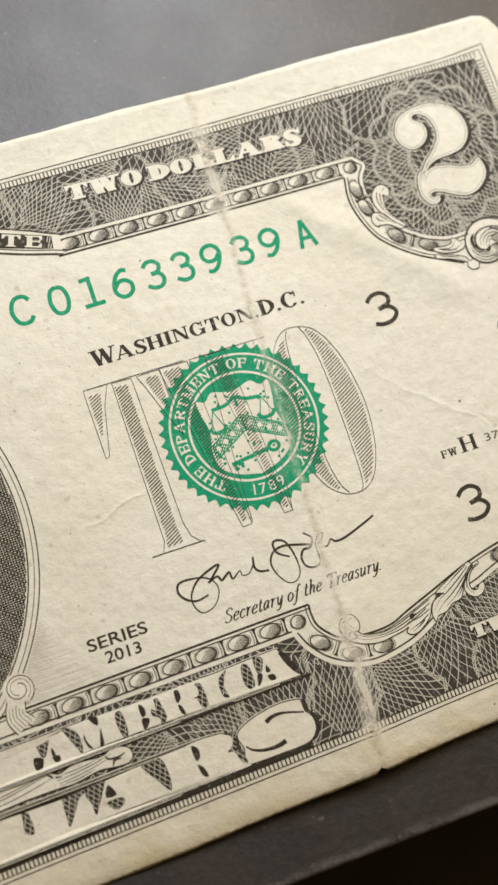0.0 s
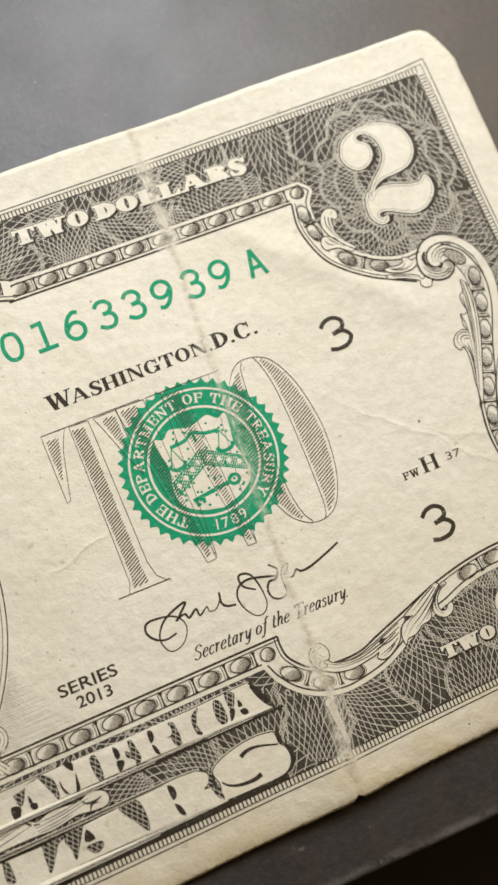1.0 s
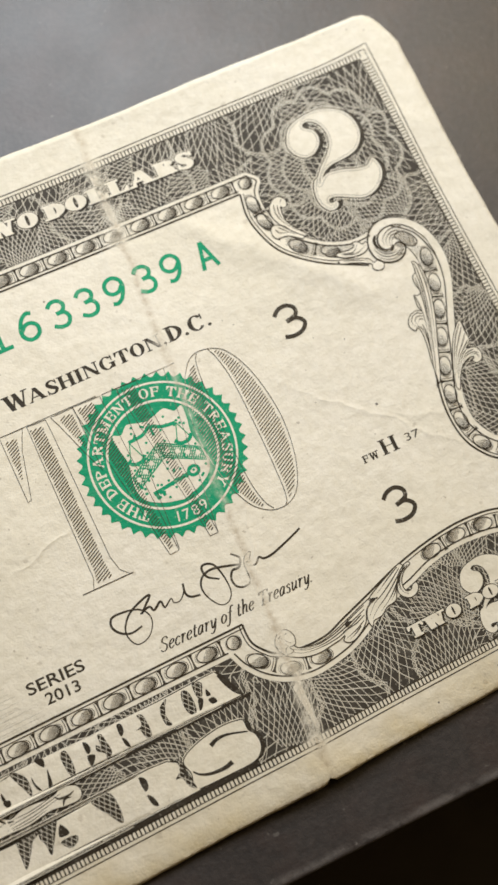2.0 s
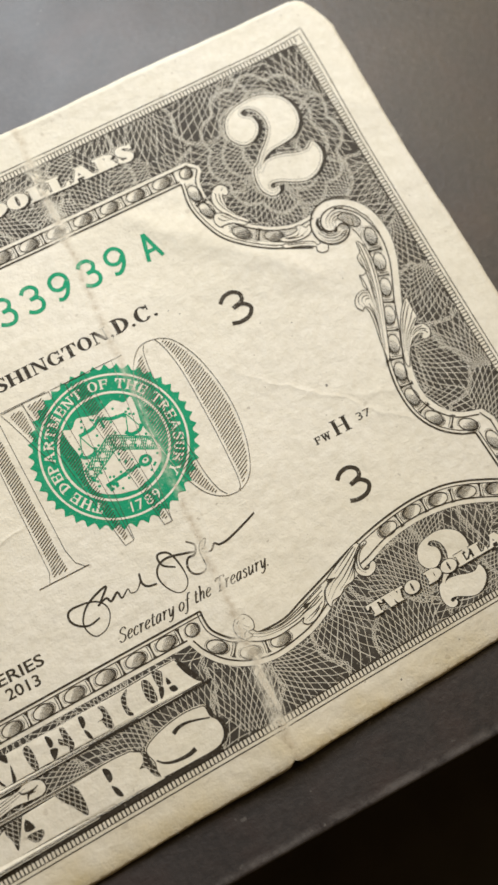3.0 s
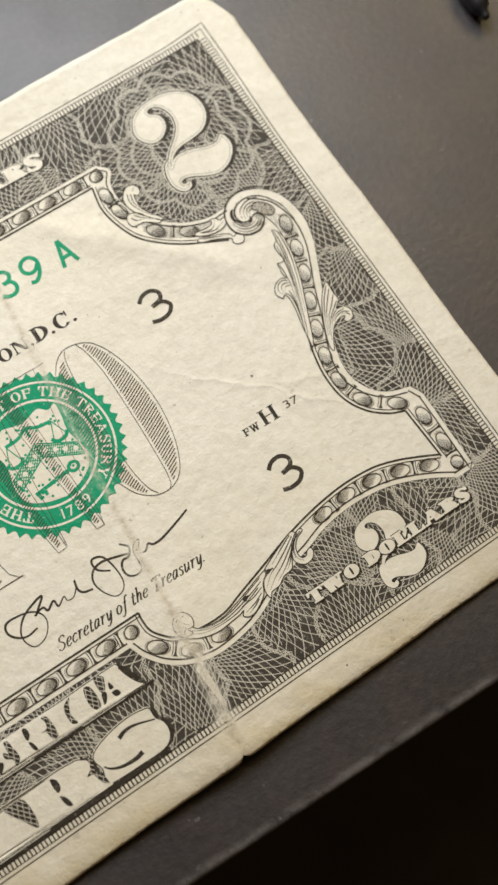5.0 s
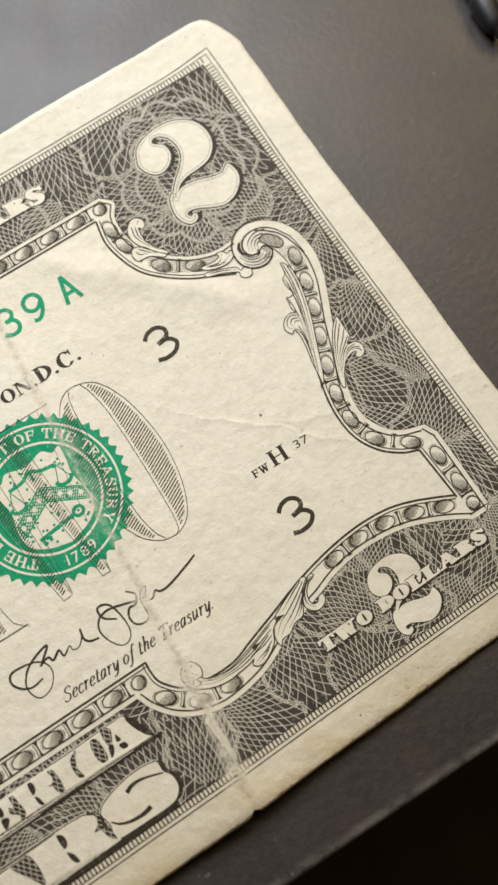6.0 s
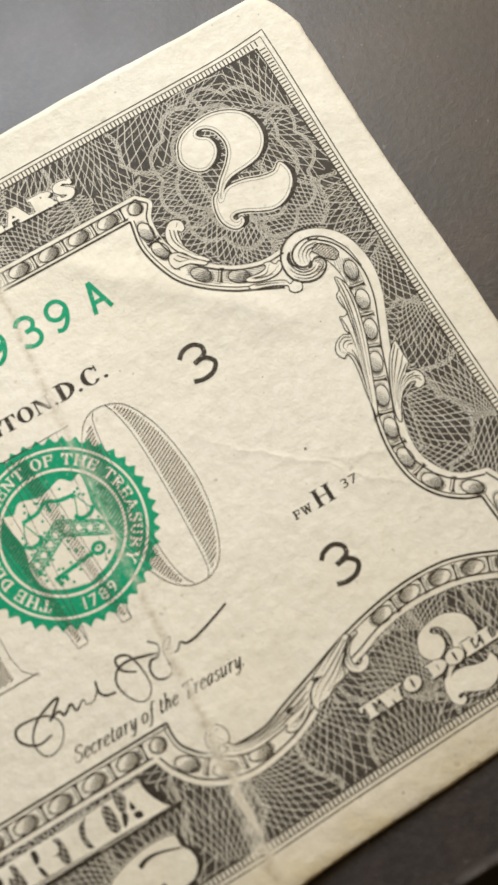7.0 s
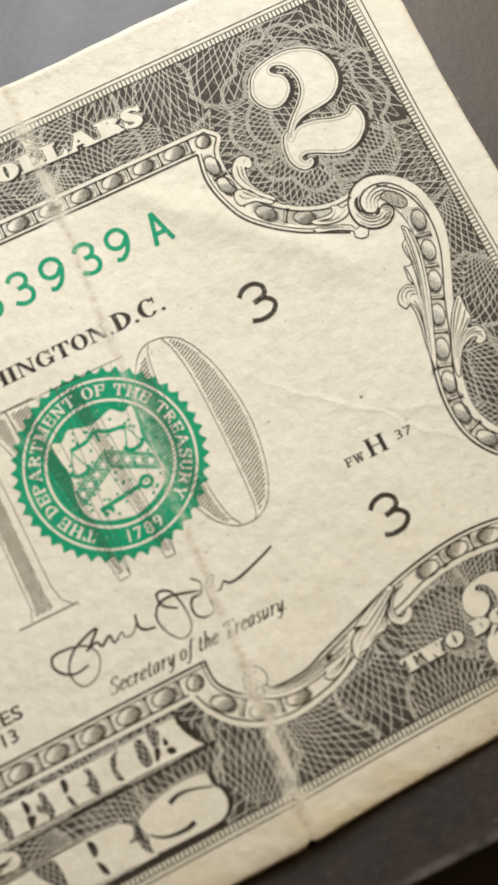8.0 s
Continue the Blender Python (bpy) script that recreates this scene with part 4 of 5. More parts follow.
    # long acanthus below the field, and the curl over the hollow of the lower frame
    lobed([(-25.42, 9.34), (-26.49, 9.10), (-27.98, 8.65), (-29.44, 8.25), (-30.83, 7.94), (-32.11, 7.98), (-33.25, 8.33), (-33.71, 8.85), (-34.34, 8.77), (-34.45, 8.20), (-33.69, 7.62), (-32.74, 7.26), (-31.65, 7.10), (-30.39, 7.20), (-29.57, 7.28), (-29.01, 7.40), (-29.30, 7.05), (-28.92, 6.69), (-28.26, 6.70), (-27.49, 7.05), (-26.70, 7.62), (-26.20, 8.50), (-25.60, 8.97)], [
        [(-26.21, 9.05), (-28.09, 8.48), (-29.92, 7.96), (-31.79, 7.83), (-33.36, 8.16)],
        [(-26.32, 8.70), (-27.74, 8.27), (-29.38, 7.86), (-31.01, 7.64), (-32.66, 7.85), (-33.91, 8.51)],
        [(-26.55, 8.24), (-27.55, 7.91), (-28.52, 7.80), (-29.78, 7.52), (-31.41, 7.48), (-33.03, 7.73), (-34.13, 8.35)],
        [(-26.82, 7.82), (-27.66, 7.45), (-28.39, 7.25), (-28.95, 7.12)],
        [(-26.81, 8.40), (-27.90, 8.01), (-29.02, 7.76)],
        [(-27.26, 7.50), (-27.96, 7.16), (-28.71, 6.92)],
    ], 3.1)
    lobed([(-21.58, 10.92), (-22.85, 10.48), (-24.24, 9.94), (-25.46, 9.37), (-25.48, 8.96), (-26.00, 8.62), (-26.38, 8.02), (-26.47, 7.42), (-26.33, 6.98), (-25.94, 7.39), (-25.10, 7.47), (-24.31, 7.93), (-23.65, 8.01), (-23.24, 8.17), (-22.90, 8.69), (-22.48, 9.34), (-21.74, 10.10), (-21.26, 10.54)], [
        [(-21.81, 10.75), (-23.22, 10.10), (-24.57, 9.42)],
        [(-21.69, 10.56), (-23.00, 9.78), (-24.28, 9.12), (-25.20, 8.73), (-26.11, 7.97)],
        [(-21.64, 10.34), (-22.79, 9.53), (-24.01, 8.77), (-25.09, 8.24), (-25.99, 7.60)],
        [(-21.97, 9.94), (-22.98, 9.04), (-23.89, 8.40), (-24.97, 7.86)],
        [(-22.38, 9.58), (-23.03, 8.77), (-23.67, 8.26)],
    ], 3.3)
    lobed([(-20.56, 10.48), (-21.33, 10.15), (-21.89, 9.58), (-22.12, 8.94), (-22.01, 8.44), (-21.58, 8.36), (-21.23, 8.69), (-20.83, 8.74), (-20.80, 8.30), (-21.23, 7.84), (-21.93, 7.72), (-22.50, 8.08), (-22.74, 8.65), (-22.48, 9.34), (-22.06, 9.99), (-21.41, 10.51), (-20.77, 10.73)], [
        [(-20.77, 10.54), (-21.69, 10.07), (-22.25, 9.32), (-22.35, 8.59), (-21.93, 8.09)],
        [(-21.08, 10.55), (-21.84, 10.04), (-22.33, 9.37), (-22.50, 8.74)],
    ], 3.5)
    lobed([(-33.35, 8.86), (-33.19, 9.40), (-33.37, 9.98), (-33.74, 10.33), (-34.33, 10.34), (-34.85, 9.96), (-35.07, 9.40), (-34.89, 8.83), (-34.51, 8.30), (-33.82, 8.28), (-34.01, 8.74), (-33.60, 8.72)], [
        [(-34.16, 9.65), (-34.01, 9.32), (-33.71, 9.03)],
        [(-34.12, 10.10), (-34.60, 9.80), (-34.69, 9.16)],
        [(-33.73, 9.97), (-34.28, 9.84), (-34.45, 9.36)],
        [(-34.28, 9.26), (-34.04, 8.88)],
    ], 3.7)
    for pts in ([(-25.54, 9.06), (-25.14, 9.11), (-24.72, 9.09)], [(-28.56, 8.12), (-28.18, 8.24), (-27.86, 8.28)]):
        p = Print()
        p.line(curve(pts), lambda t: 0.12 + 0.26 * math.sin(math.pi * min(1.0, t + 0.25)), 6)
        p.done("leaf_eye", INK, parent)
    # scroll by the portrait's oval
    curl(-62.6, 14.3, 1.15, 300, 1.4, 0.5)
    leaf([(-62.9, 11.2), (-63.4, 12.2), (-63.1, 13.4)], 1.9, 1.5, 5)


def raised_shape(parent, name, loops, shade, rim, label, base=3):
    """White figure with a dark side, as engraved: pale rim, dark body shifted down right, white face."""
    pale, dark, face = Print(), Print(), Print()
    for loop in loops:
        pale.line(loop, rim * 2.6, base, closed=True)
        dark.line(loop, rim * 1.5, base + 1, closed=True)
    for k in (0.35, 0.7, 1.0):
        dark.fill(moved(loops, shade[0] * k, shade[1] * k), base + 1 + 0.3 * k, 0.9, True)
    face.fill(loops, base + 3, 0.9, True)
    ob = face.done(name, PAPER, parent, label)
    dark.done("shadow", INK, ob)
    if rim > 0.1:
        pale.done("rim", PAPER, ob)
    return ob


def figure_two():
    """Body and foot of the swelling figure, in millimetres of the large one."""
    body = [(-11.95, 53.0), (-11.4, 53.9), (-10.3, 54.55), (-8.1, 54.85), (-6.4, 54.4), (-5.1, 53.4), (-4.6, 51.9), (-4.9, 50.4), (-6.0, 49.3), (-7.5, 48.95), (-8.9, 48.85), (-10.0, 48.4), (-11.0, 47.35), (-10.95, 47.95), (-10.15, 48.95), (-9.0, 49.95), (-8.2, 50.9), (-7.9, 51.95), (-8.1, 53.1), (-8.65, 53.8), (-9.35, 54.05), (-9.8, 53.8), (-9.6, 53.4), (-9.0, 52.95), (-8.8, 52.15), (-9.1, 51.35), (-9.8, 50.75), (-10.65, 50.5), (-11.4, 50.8), (-11.95, 51.5), (-12.15, 52.3)]
    foot = [(-10.75, 48.2), (-11.05, 47.35), (-10.4, 47.95), (-9.6, 48.2), (-8.3, 48.0), (-6.9, 47.5), (-5.7, 47.35), (-4.85, 47.85), (-4.5, 46.8), (-4.85, 45.7), (-6.0, 44.7), (-7.35, 44.4), (-8.6, 44.85), (-9.7, 45.45), (-10.5, 45.7), (-10.95, 45.55), (-10.8, 45.15), (-10.25, 45.25), (-10.3, 44.7), (-10.95, 44.45), (-11.55, 44.8), (-11.95, 45.7), (-11.85, 46.9), (-11.4, 47.9)]
    return [curve(body, 5, True).tolist(), curve(foot, 5, True).tolist()]


def figures(parent):
    big = figure_two()
    ob = raised_shape(parent, "large_figure", big, (0.42, -0.16), 0.17, "large white engraved figure two")
    for loop in big:
        q = np.asarray(loop)
        way = np.roll(q, -2, 0) - np.roll(q, 2, 0)
        side = np.stack([way[:, 1], -way[:, 0]], 1) / np.maximum(np.linalg.norm(way, axis=1, keepdims=True), 1e-9)
        inner = q + 0.22 * side
        inner = inner[inside(inner, [q])]
        p = Print()
        p.line(inner, 0.05, 7, closed=True)
        p.done("inner_line", INK_GREY, ob)
    k = 0.63
    small = [[(-14.55 + (x + 8.15) * k * 1.04, 4.9 + (y - 49.7) * k * 1.03) for x, y in loop] for loop in big]
    raised_shape(parent, "small_figure", small, (0.22, -0.10), 0.09, "small white engraved figure two")


def slab_word(parent, name, bodies, cuts, shade, rim, label):
    """Swollen capitals that run together: a white body with dark cuts between and inside the letters."""
    ob = raised_shape(parent, name, bodies, shade, rim, label)
    for loop in cuts:
        dark, lines = Print(), Print()
        loop = curve(loop, 3, True)
        dark.fill([loop], 7, 0.6)
        hatch(lines, [loop], 2.3, 0.34, 0.060, 8)
        hatch(lines, [loop], 1.2, 0.46, 0.055, 8)
        piece = dark.done("letter_cut", INK, ob)
        if lines.verts and np.ptp(loop, axis=0).prod() > 1.3:
            lines.done("cut_line", LACE, piece)
    return ob


def slot(a, b, width):
    """A long rounded cut from a to b."""
    mid, half = ((a[0] + b[0]) / 2, (a[1] + b[1]) / 2), math.dist(a, b) / 2
    return ellipse(mid[0], mid[1], half + width * 0.3, width / 2, math.atan2(b[1] - a[1], b[0] - a[0]), 14, 0.8)


def titles(parent):
    words = roman("TWO", (-45.0, 55.15), (-37.6, 54.95), 1.55, 0.40, 0.15, 0.10, 0.02) + roman("DOLLARS", (-37.0, 54.9), (-21.4, 54.45), 1.55, 0.40, 0.15, 0.10, 0.02)
    raised_shape(parent, "upper_title", words, (0.22, -0.18), 0.12, "white capitals reading TWO DOLLARS")
    words = roman("TWO", (-23.65, 4.35), (-18.2, 4.35), 1.18, 0.42, 0.16, 0.10, 0.03) + roman("DOLLARS", (-17.45, 4.35), (-5.7, 4.40), 1.16, 0.42, 0.16, 0.10, 0.03)
    raised_shape(parent, "lower_title", words, (0.16, -0.14), 0.10, "small white capitals reading TWO DOLLARS", 8)
    body = [(-76.0, 7.25), (-39.70, 7.02), (-39.77, 7.15), (-40.95, 9.79), (-42.2, 9.80), (-46.6, 9.72), (-60.0, 9.95), (-76.0, 10.1)]
    first_cuts = [
        [(-74.0, 9.9), (-72.4, 9.9), (-71.8, 8.6), (-72.6, 7.4), (-73.4, 8.6)], slot((-70.2, 9.4), (-70.0, 7.7), 0.75), [(-68.6, 9.9), (-67.2, 9.9), (-66.7, 7.4), (-67.6, 7.5)],
        [(-62.56, 9.73), (-61.50, 9.89), (-61.74, 9.01), (-62.23, 8.25), (-62.57, 8.65)],
        [(-63.11, 8.51), (-62.39, 8.22), (-62.67, 7.48), (-63.09, 7.28), (-63.27, 7.85)],
        [(-61.50, 8.85), (-61.33, 8.13), (-61.64, 8.23)],
        [(-61.65, 8.08), (-61.08, 8.02), (-61.10, 7.58), (-61.50, 7.57)],
        [(-60.25, 9.91), (-59.57, 9.75), (-59.09, 9.03), (-59.04, 8.27), (-59.11, 7.71), (-59.33, 7.51), (-59.63, 8.29), (-59.95, 9.03)],
        [(-58.68, 8.94), (-58.57, 8.20), (-58.28, 7.52), (-58.60, 7.72), (-58.76, 8.34)],
        [(-57.93, 9.95), (-57.25, 9.89), (-57.23, 9.43), (-57.43, 9.17)],
        [(-57.22, 8.93), (-57.22, 8.18), (-57.30, 7.57), (-57.68, 7.40), (-57.51, 8.06)],
        [(-55.77, 9.52), (-55.31, 9.66), (-55.13, 9.23), (-55.07, 8.35), (-55.17, 7.59), (-55.46, 7.38), (-55.72, 7.74), (-55.84, 8.70)],
    ]
    middle_cuts = [
        [(-53.66, 9.57), (-53.28, 9.24), (-53.27, 8.63), (-53.67, 8.52)],
        [(-53.74, 8.35), (-53.10, 8.16), (-53.43, 7.60), (-53.79, 7.47)],
        [(-52.28, 9.55), (-51.91, 9.44), (-51.79, 8.72), (-51.66, 7.91), (-51.87, 7.50), (-52.27, 7.28), (-52.28, 7.89), (-52.82, 8.33), (-52.72, 8.84), (-52.38, 8.54), (-52.34, 9.02)],
        [(-50.47, 9.55), (-50.08, 9.48), (-50.09, 8.82), (-50.51, 8.55)],
        [(-50.48, 8.38), (-50.18, 8.10), (-50.06, 7.38), (-50.42, 7.65)],
        [(-48.59, 9.52), (-48.13, 9.37), (-48.00, 8.69), (-47.97, 7.87), (-48.13, 7.38), (-48.60, 7.49), (-48.80, 8.29), (-49.17, 8.40), (-48.60, 8.50), (-48.45, 9.00)],
    ]
    last_cuts = [
        [(-45.68, 9.66), (-46.29, 9.36), (-46.60, 8.99), (-46.67, 8.20), (-46.56, 7.59), (-46.10, 7.43), (-46.29, 8.23), (-46.09, 8.96)],
        [(-44.29, 9.56), (-43.92, 9.55), (-43.67, 9.12), (-43.63, 7.97), (-43.83, 7.39), (-44.25, 7.42), (-44.53, 8.01), (-44.52, 8.88)],
        [(-43.13, 9.87), (-42.69, 9.78), (-42.34, 9.47), (-42.52, 8.92), (-42.79, 8.42), (-43.14, 8.37), (-43.25, 8.99)],
        [(-43.20, 8.34), (-42.81, 8.27), (-42.97, 7.77), (-43.44, 7.31), (-43.40, 7.76)],
        [(-42.23, 8.85), (-42.02, 8.23), (-42.43, 8.26)],
        [(-42.41, 7.94), (-41.88, 7.91), (-41.77, 7.44), (-42.25, 7.45)],
    ]
    cuts = first_cuts + middle_cuts + last_cuts
    slab_word(parent, "country_title", [body], cuts, (0.34, -0.05), 0.12, "bold white capitals reading OF AMERICA")
    for run, w in (([(-42.95, 8.18), (-43.18, 7.66), (-43.80, 7.22), (-44.57, 7.05)], 0.07), ([(-40.78, 9.45), (-40.52, 8.55), (-40.09, 7.68), (-39.70, 7.20)], 0.26)):
        p = Print()
        p.line(curve(run), w, 7)
        p.done("letter_shade", INK, parent)
    body = [(-76.0, 1.52), (-46.2, 1.50), (-46.45, 1.75), (-46.75, 2.6), (-47.3, 3.2), (-46.95, 3.8), (-47.15, 4.4), (-47.9, 4.85), (-49.5, 5.0), (-76.0, 5.25)]
    last = curve([(-46.6, 4.0), (-46.2, 4.55), (-45.0, 5.0), (-43.4, 5.3), (-42.0, 5.35), (-41.0, 5.2), (-40.5, 5.0), (-40.45, 4.1), (-40.05, 3.5), (-39.95, 2.7), (-40.3, 1.95), (-41.2, 1.5), (-43.3, 1.5), (-46.1, 1.6), (-46.6, 1.9), (-46.35, 3.0)], 4, True).tolist()
    first_cuts = [
        [(-70.5, 5.3), (-69.4, 5.3), (-69.0, 3.6), (-69.6, 2.4), (-70.2, 3.8)],
        [(-65.29, 5.06), (-64.88, 4.63), (-64.77, 3.62), (-64.88, 2.82), (-65.54, 3.13), (-65.47, 3.95)],
        [(-61.05, 5.27), (-60.55, 5.28), (-60.00, 4.78), (-60.04, 4.42), (-60.66, 4.12), (-61.26, 3.19), (-62.02, 2.25), (-62.05, 3.07), (-62.02, 4.03), (-61.84, 4.76)],
        [(-60.17, 5.25), (-59.30, 5.29), (-58.07, 5.26), (-58.32, 4.50), (-59.02, 3.36), (-59.70, 2.37), (-59.80, 3.38), (-60.06, 3.99), (-60.00, 4.54)],
        [(-58.08, 4.34), (-57.62, 3.35), (-58.54, 3.43)],
        [(-58.54, 3.04), (-57.22, 2.97), (-57.29, 2.42), (-57.93, 2.18), (-58.39, 2.54)],
    ]
    last_cuts = [
        [(-55.36, 5.60), (-54.70, 5.10), (-54.06, 5.15), (-53.24, 4.67), (-53.03, 3.54), (-53.11, 2.35), (-53.42, 2.10), (-54.10, 3.19), (-54.88, 4.39)],
        [(-50.6, 4.75), (-50.1, 4.45), (-50.1, 3.75), (-50.55, 3.5)], [(-50.55, 3.15), (-50.1, 2.75), (-49.95, 1.95), (-50.4, 2.2)],
        [(-47.0, 4.6), (-46.7, 4.0), (-46.95, 3.3), (-46.6, 2.6), (-46.45, 1.75), (-47.0, 2.2), (-47.25, 3.05), (-47.8, 3.2), (-47.2, 3.65)],
    ]
    cuts = first_cuts + last_cuts
    slits = [swash([(-43.9, 4.35), (-43.2, 4.6), (-42.2, 4.55), (-40.5, 4.0)], lambda t: 0.40 - 0.28 * t), swash([(-46.2, 3.1), (-45.7, 2.6), (-44.8, 2.25), (-43.6, 2.15), (-42.8, 2.3)], lambda t: 0.12 + 0.30 * t)]
    value = slab_word(parent, "value_title", [body, last], cuts, (0.42, -0.06), 0.13, "bold white capitals reading DOLLARS")
    for loop in slits:
        p = Print()
        p.fill([loop], 7, 0.6)
        p.done("letter_cut", INK, value)
    for a, b, w in (((-80, 7.15), (-38.8, 6.78), 0.24), ((-80, 1.28), (-40.7, 1.22), 0.46)):
        rule = Print()
        rule.line(straight(a, b), w, 7)
        rule.done("title_rule", INK, parent)
    # end of the banner above: a strip with letters that meets the beaded frame
    upper = curve([(-60.0, 57.6), (-56.0, 55.9), (-51.8, 54.35), (-49.7, 53.55), (-48.0, 52.8), (-46.8, 52.3)], 6)
    lower = curve([(-61.0, 55.4), (-56.6, 53.7), (-52.5, 52.1), (-50.1, 51.25), (-47.9, 50.6), (-47.0, 50.3)], 6)
    band, ground, name, rails = Print(), Print(), Print(), Print()
    band.fill([np.vstack([upper, lower[::-1]])], 3)
    ground.fill([[(-47.75, 51.1), (-47.55, 52.35), (-48.6, 52.75), (-52.0, 54.0), (-57.0, 55.9), (-57.6, 54.5), (-52.5, 52.6), (-49.0, 51.45)]], 4)
    hatch(name, [[(-47.9, 51.1), (-47.6, 52.35), (-48.0, 52.5), (-48.3, 51.2)], [(-56.0, 54.4), (-55.6, 55.1), (-52.6, 54.0), (-53.0, 53.2)]], 1.1, 0.22, 0.06, 5)
    name.fill(roman("TE", (-52.2, 52.72), (-48.75, 51.5), 1.15, 0.26, 0.11, 0.09, 0.20), 5, 0.8, True)
    for run, w in ((upper, 0.12), (lower, 0.16), (beside(lower, 0.38), 0.09)):
        rails.line(run, w, 5)
    band = band.done("banner", PAPER, parent)
    ground.done("banner_ground", INK_FINE, band)
    name.done("banner_letters", PAPER, band)
    rails.done("banner_rail", INK_FINE, band)
    # foliage between the two lines of lettering
    loop = curve([(-75.0, 7.1), (-70.5, 6.9), (-68.0, 7.2), (-65.1, 7.0), (-63.7, 7.25), (-62.4, 7.1), (-61.6, 6.6), (-60.2, 6.9), (-57.8, 6.7), (-56.8, 7.05), (-55.6, 6.65), (-55.35, 5.9), (-55.85, 5.4), (-57.0, 5.45), (-58.4, 5.65), (-60.5, 5.4), (-62.4, 5.5), (-65.6, 5.55), (-70.0, 5.4), (-75.0, 5.5)], 6, True)
    vine, vein = Print(), Print()
    vine.fill([loop], 7.5, 0.8)
    vein.line(loop, 0.10, 8, closed=True)
    for x0, x1, y0, y1 in ((-70.0, -62.2, 6.0, 6.9), (-69.0, -62.6, 6.4, 7.0), (-68.0, -62.0, 5.8, 6.5), (-62.2, -57.4, 5.8, 6.3), (-62.0, -57.0, 6.1, 6.6), (-61.5, -58.0, 6.45, 6.65), (-61.8, -58.6, 5.65, 5.9)):
        vein.line(curve([(x0, y0), ((x0 + x1) / 2, (y0 + y1) / 2 - 0.12), (x1, y1)], 8), lambda t: 0.03 + 0.05 * math.sin(math.pi * t), 8)
    for pts in ([(-62.6, 7.0), (-62.1, 6.5), (-61.4, 6.3)], [(-57.6, 6.6), (-57.3, 6.25), (-56.5, 6.15), (-55.9, 6.3)], [(-57.2, 5.55), (-56.9, 6.0), (-56.3, 5.95)]):
        vein.line(curve(pts), lambda t: 0.06 + 0.14 * math.sin(math.pi * t), 8)
    ob = vine.done("leaf_spray", PAPER, parent)
    vein.done("vein", INK_FINE, ob)


# ---------------------------------------------------------------- field of the note
def hatch(p, loops, angle, pitch, width, layer, jitter=0.0):
    """Parallel lines inside the loops."""
    loops = [np.asarray(q, float) for q in loops]
    every = np.vstack(loops)
    mid, reach = every.mean(0), np.ptp(every, axis=0).sum()
    u = np.array([math.cos(angle), math.sin(angle)])
    v = np.array([-u[1], u[0]])
    t = np.arange(-reach, reach, 0.10)[:, None]
    for k in np.arange(-reach, reach, pitch):
        clipped(p, mid + u * t + v * k, width, layer, loops)


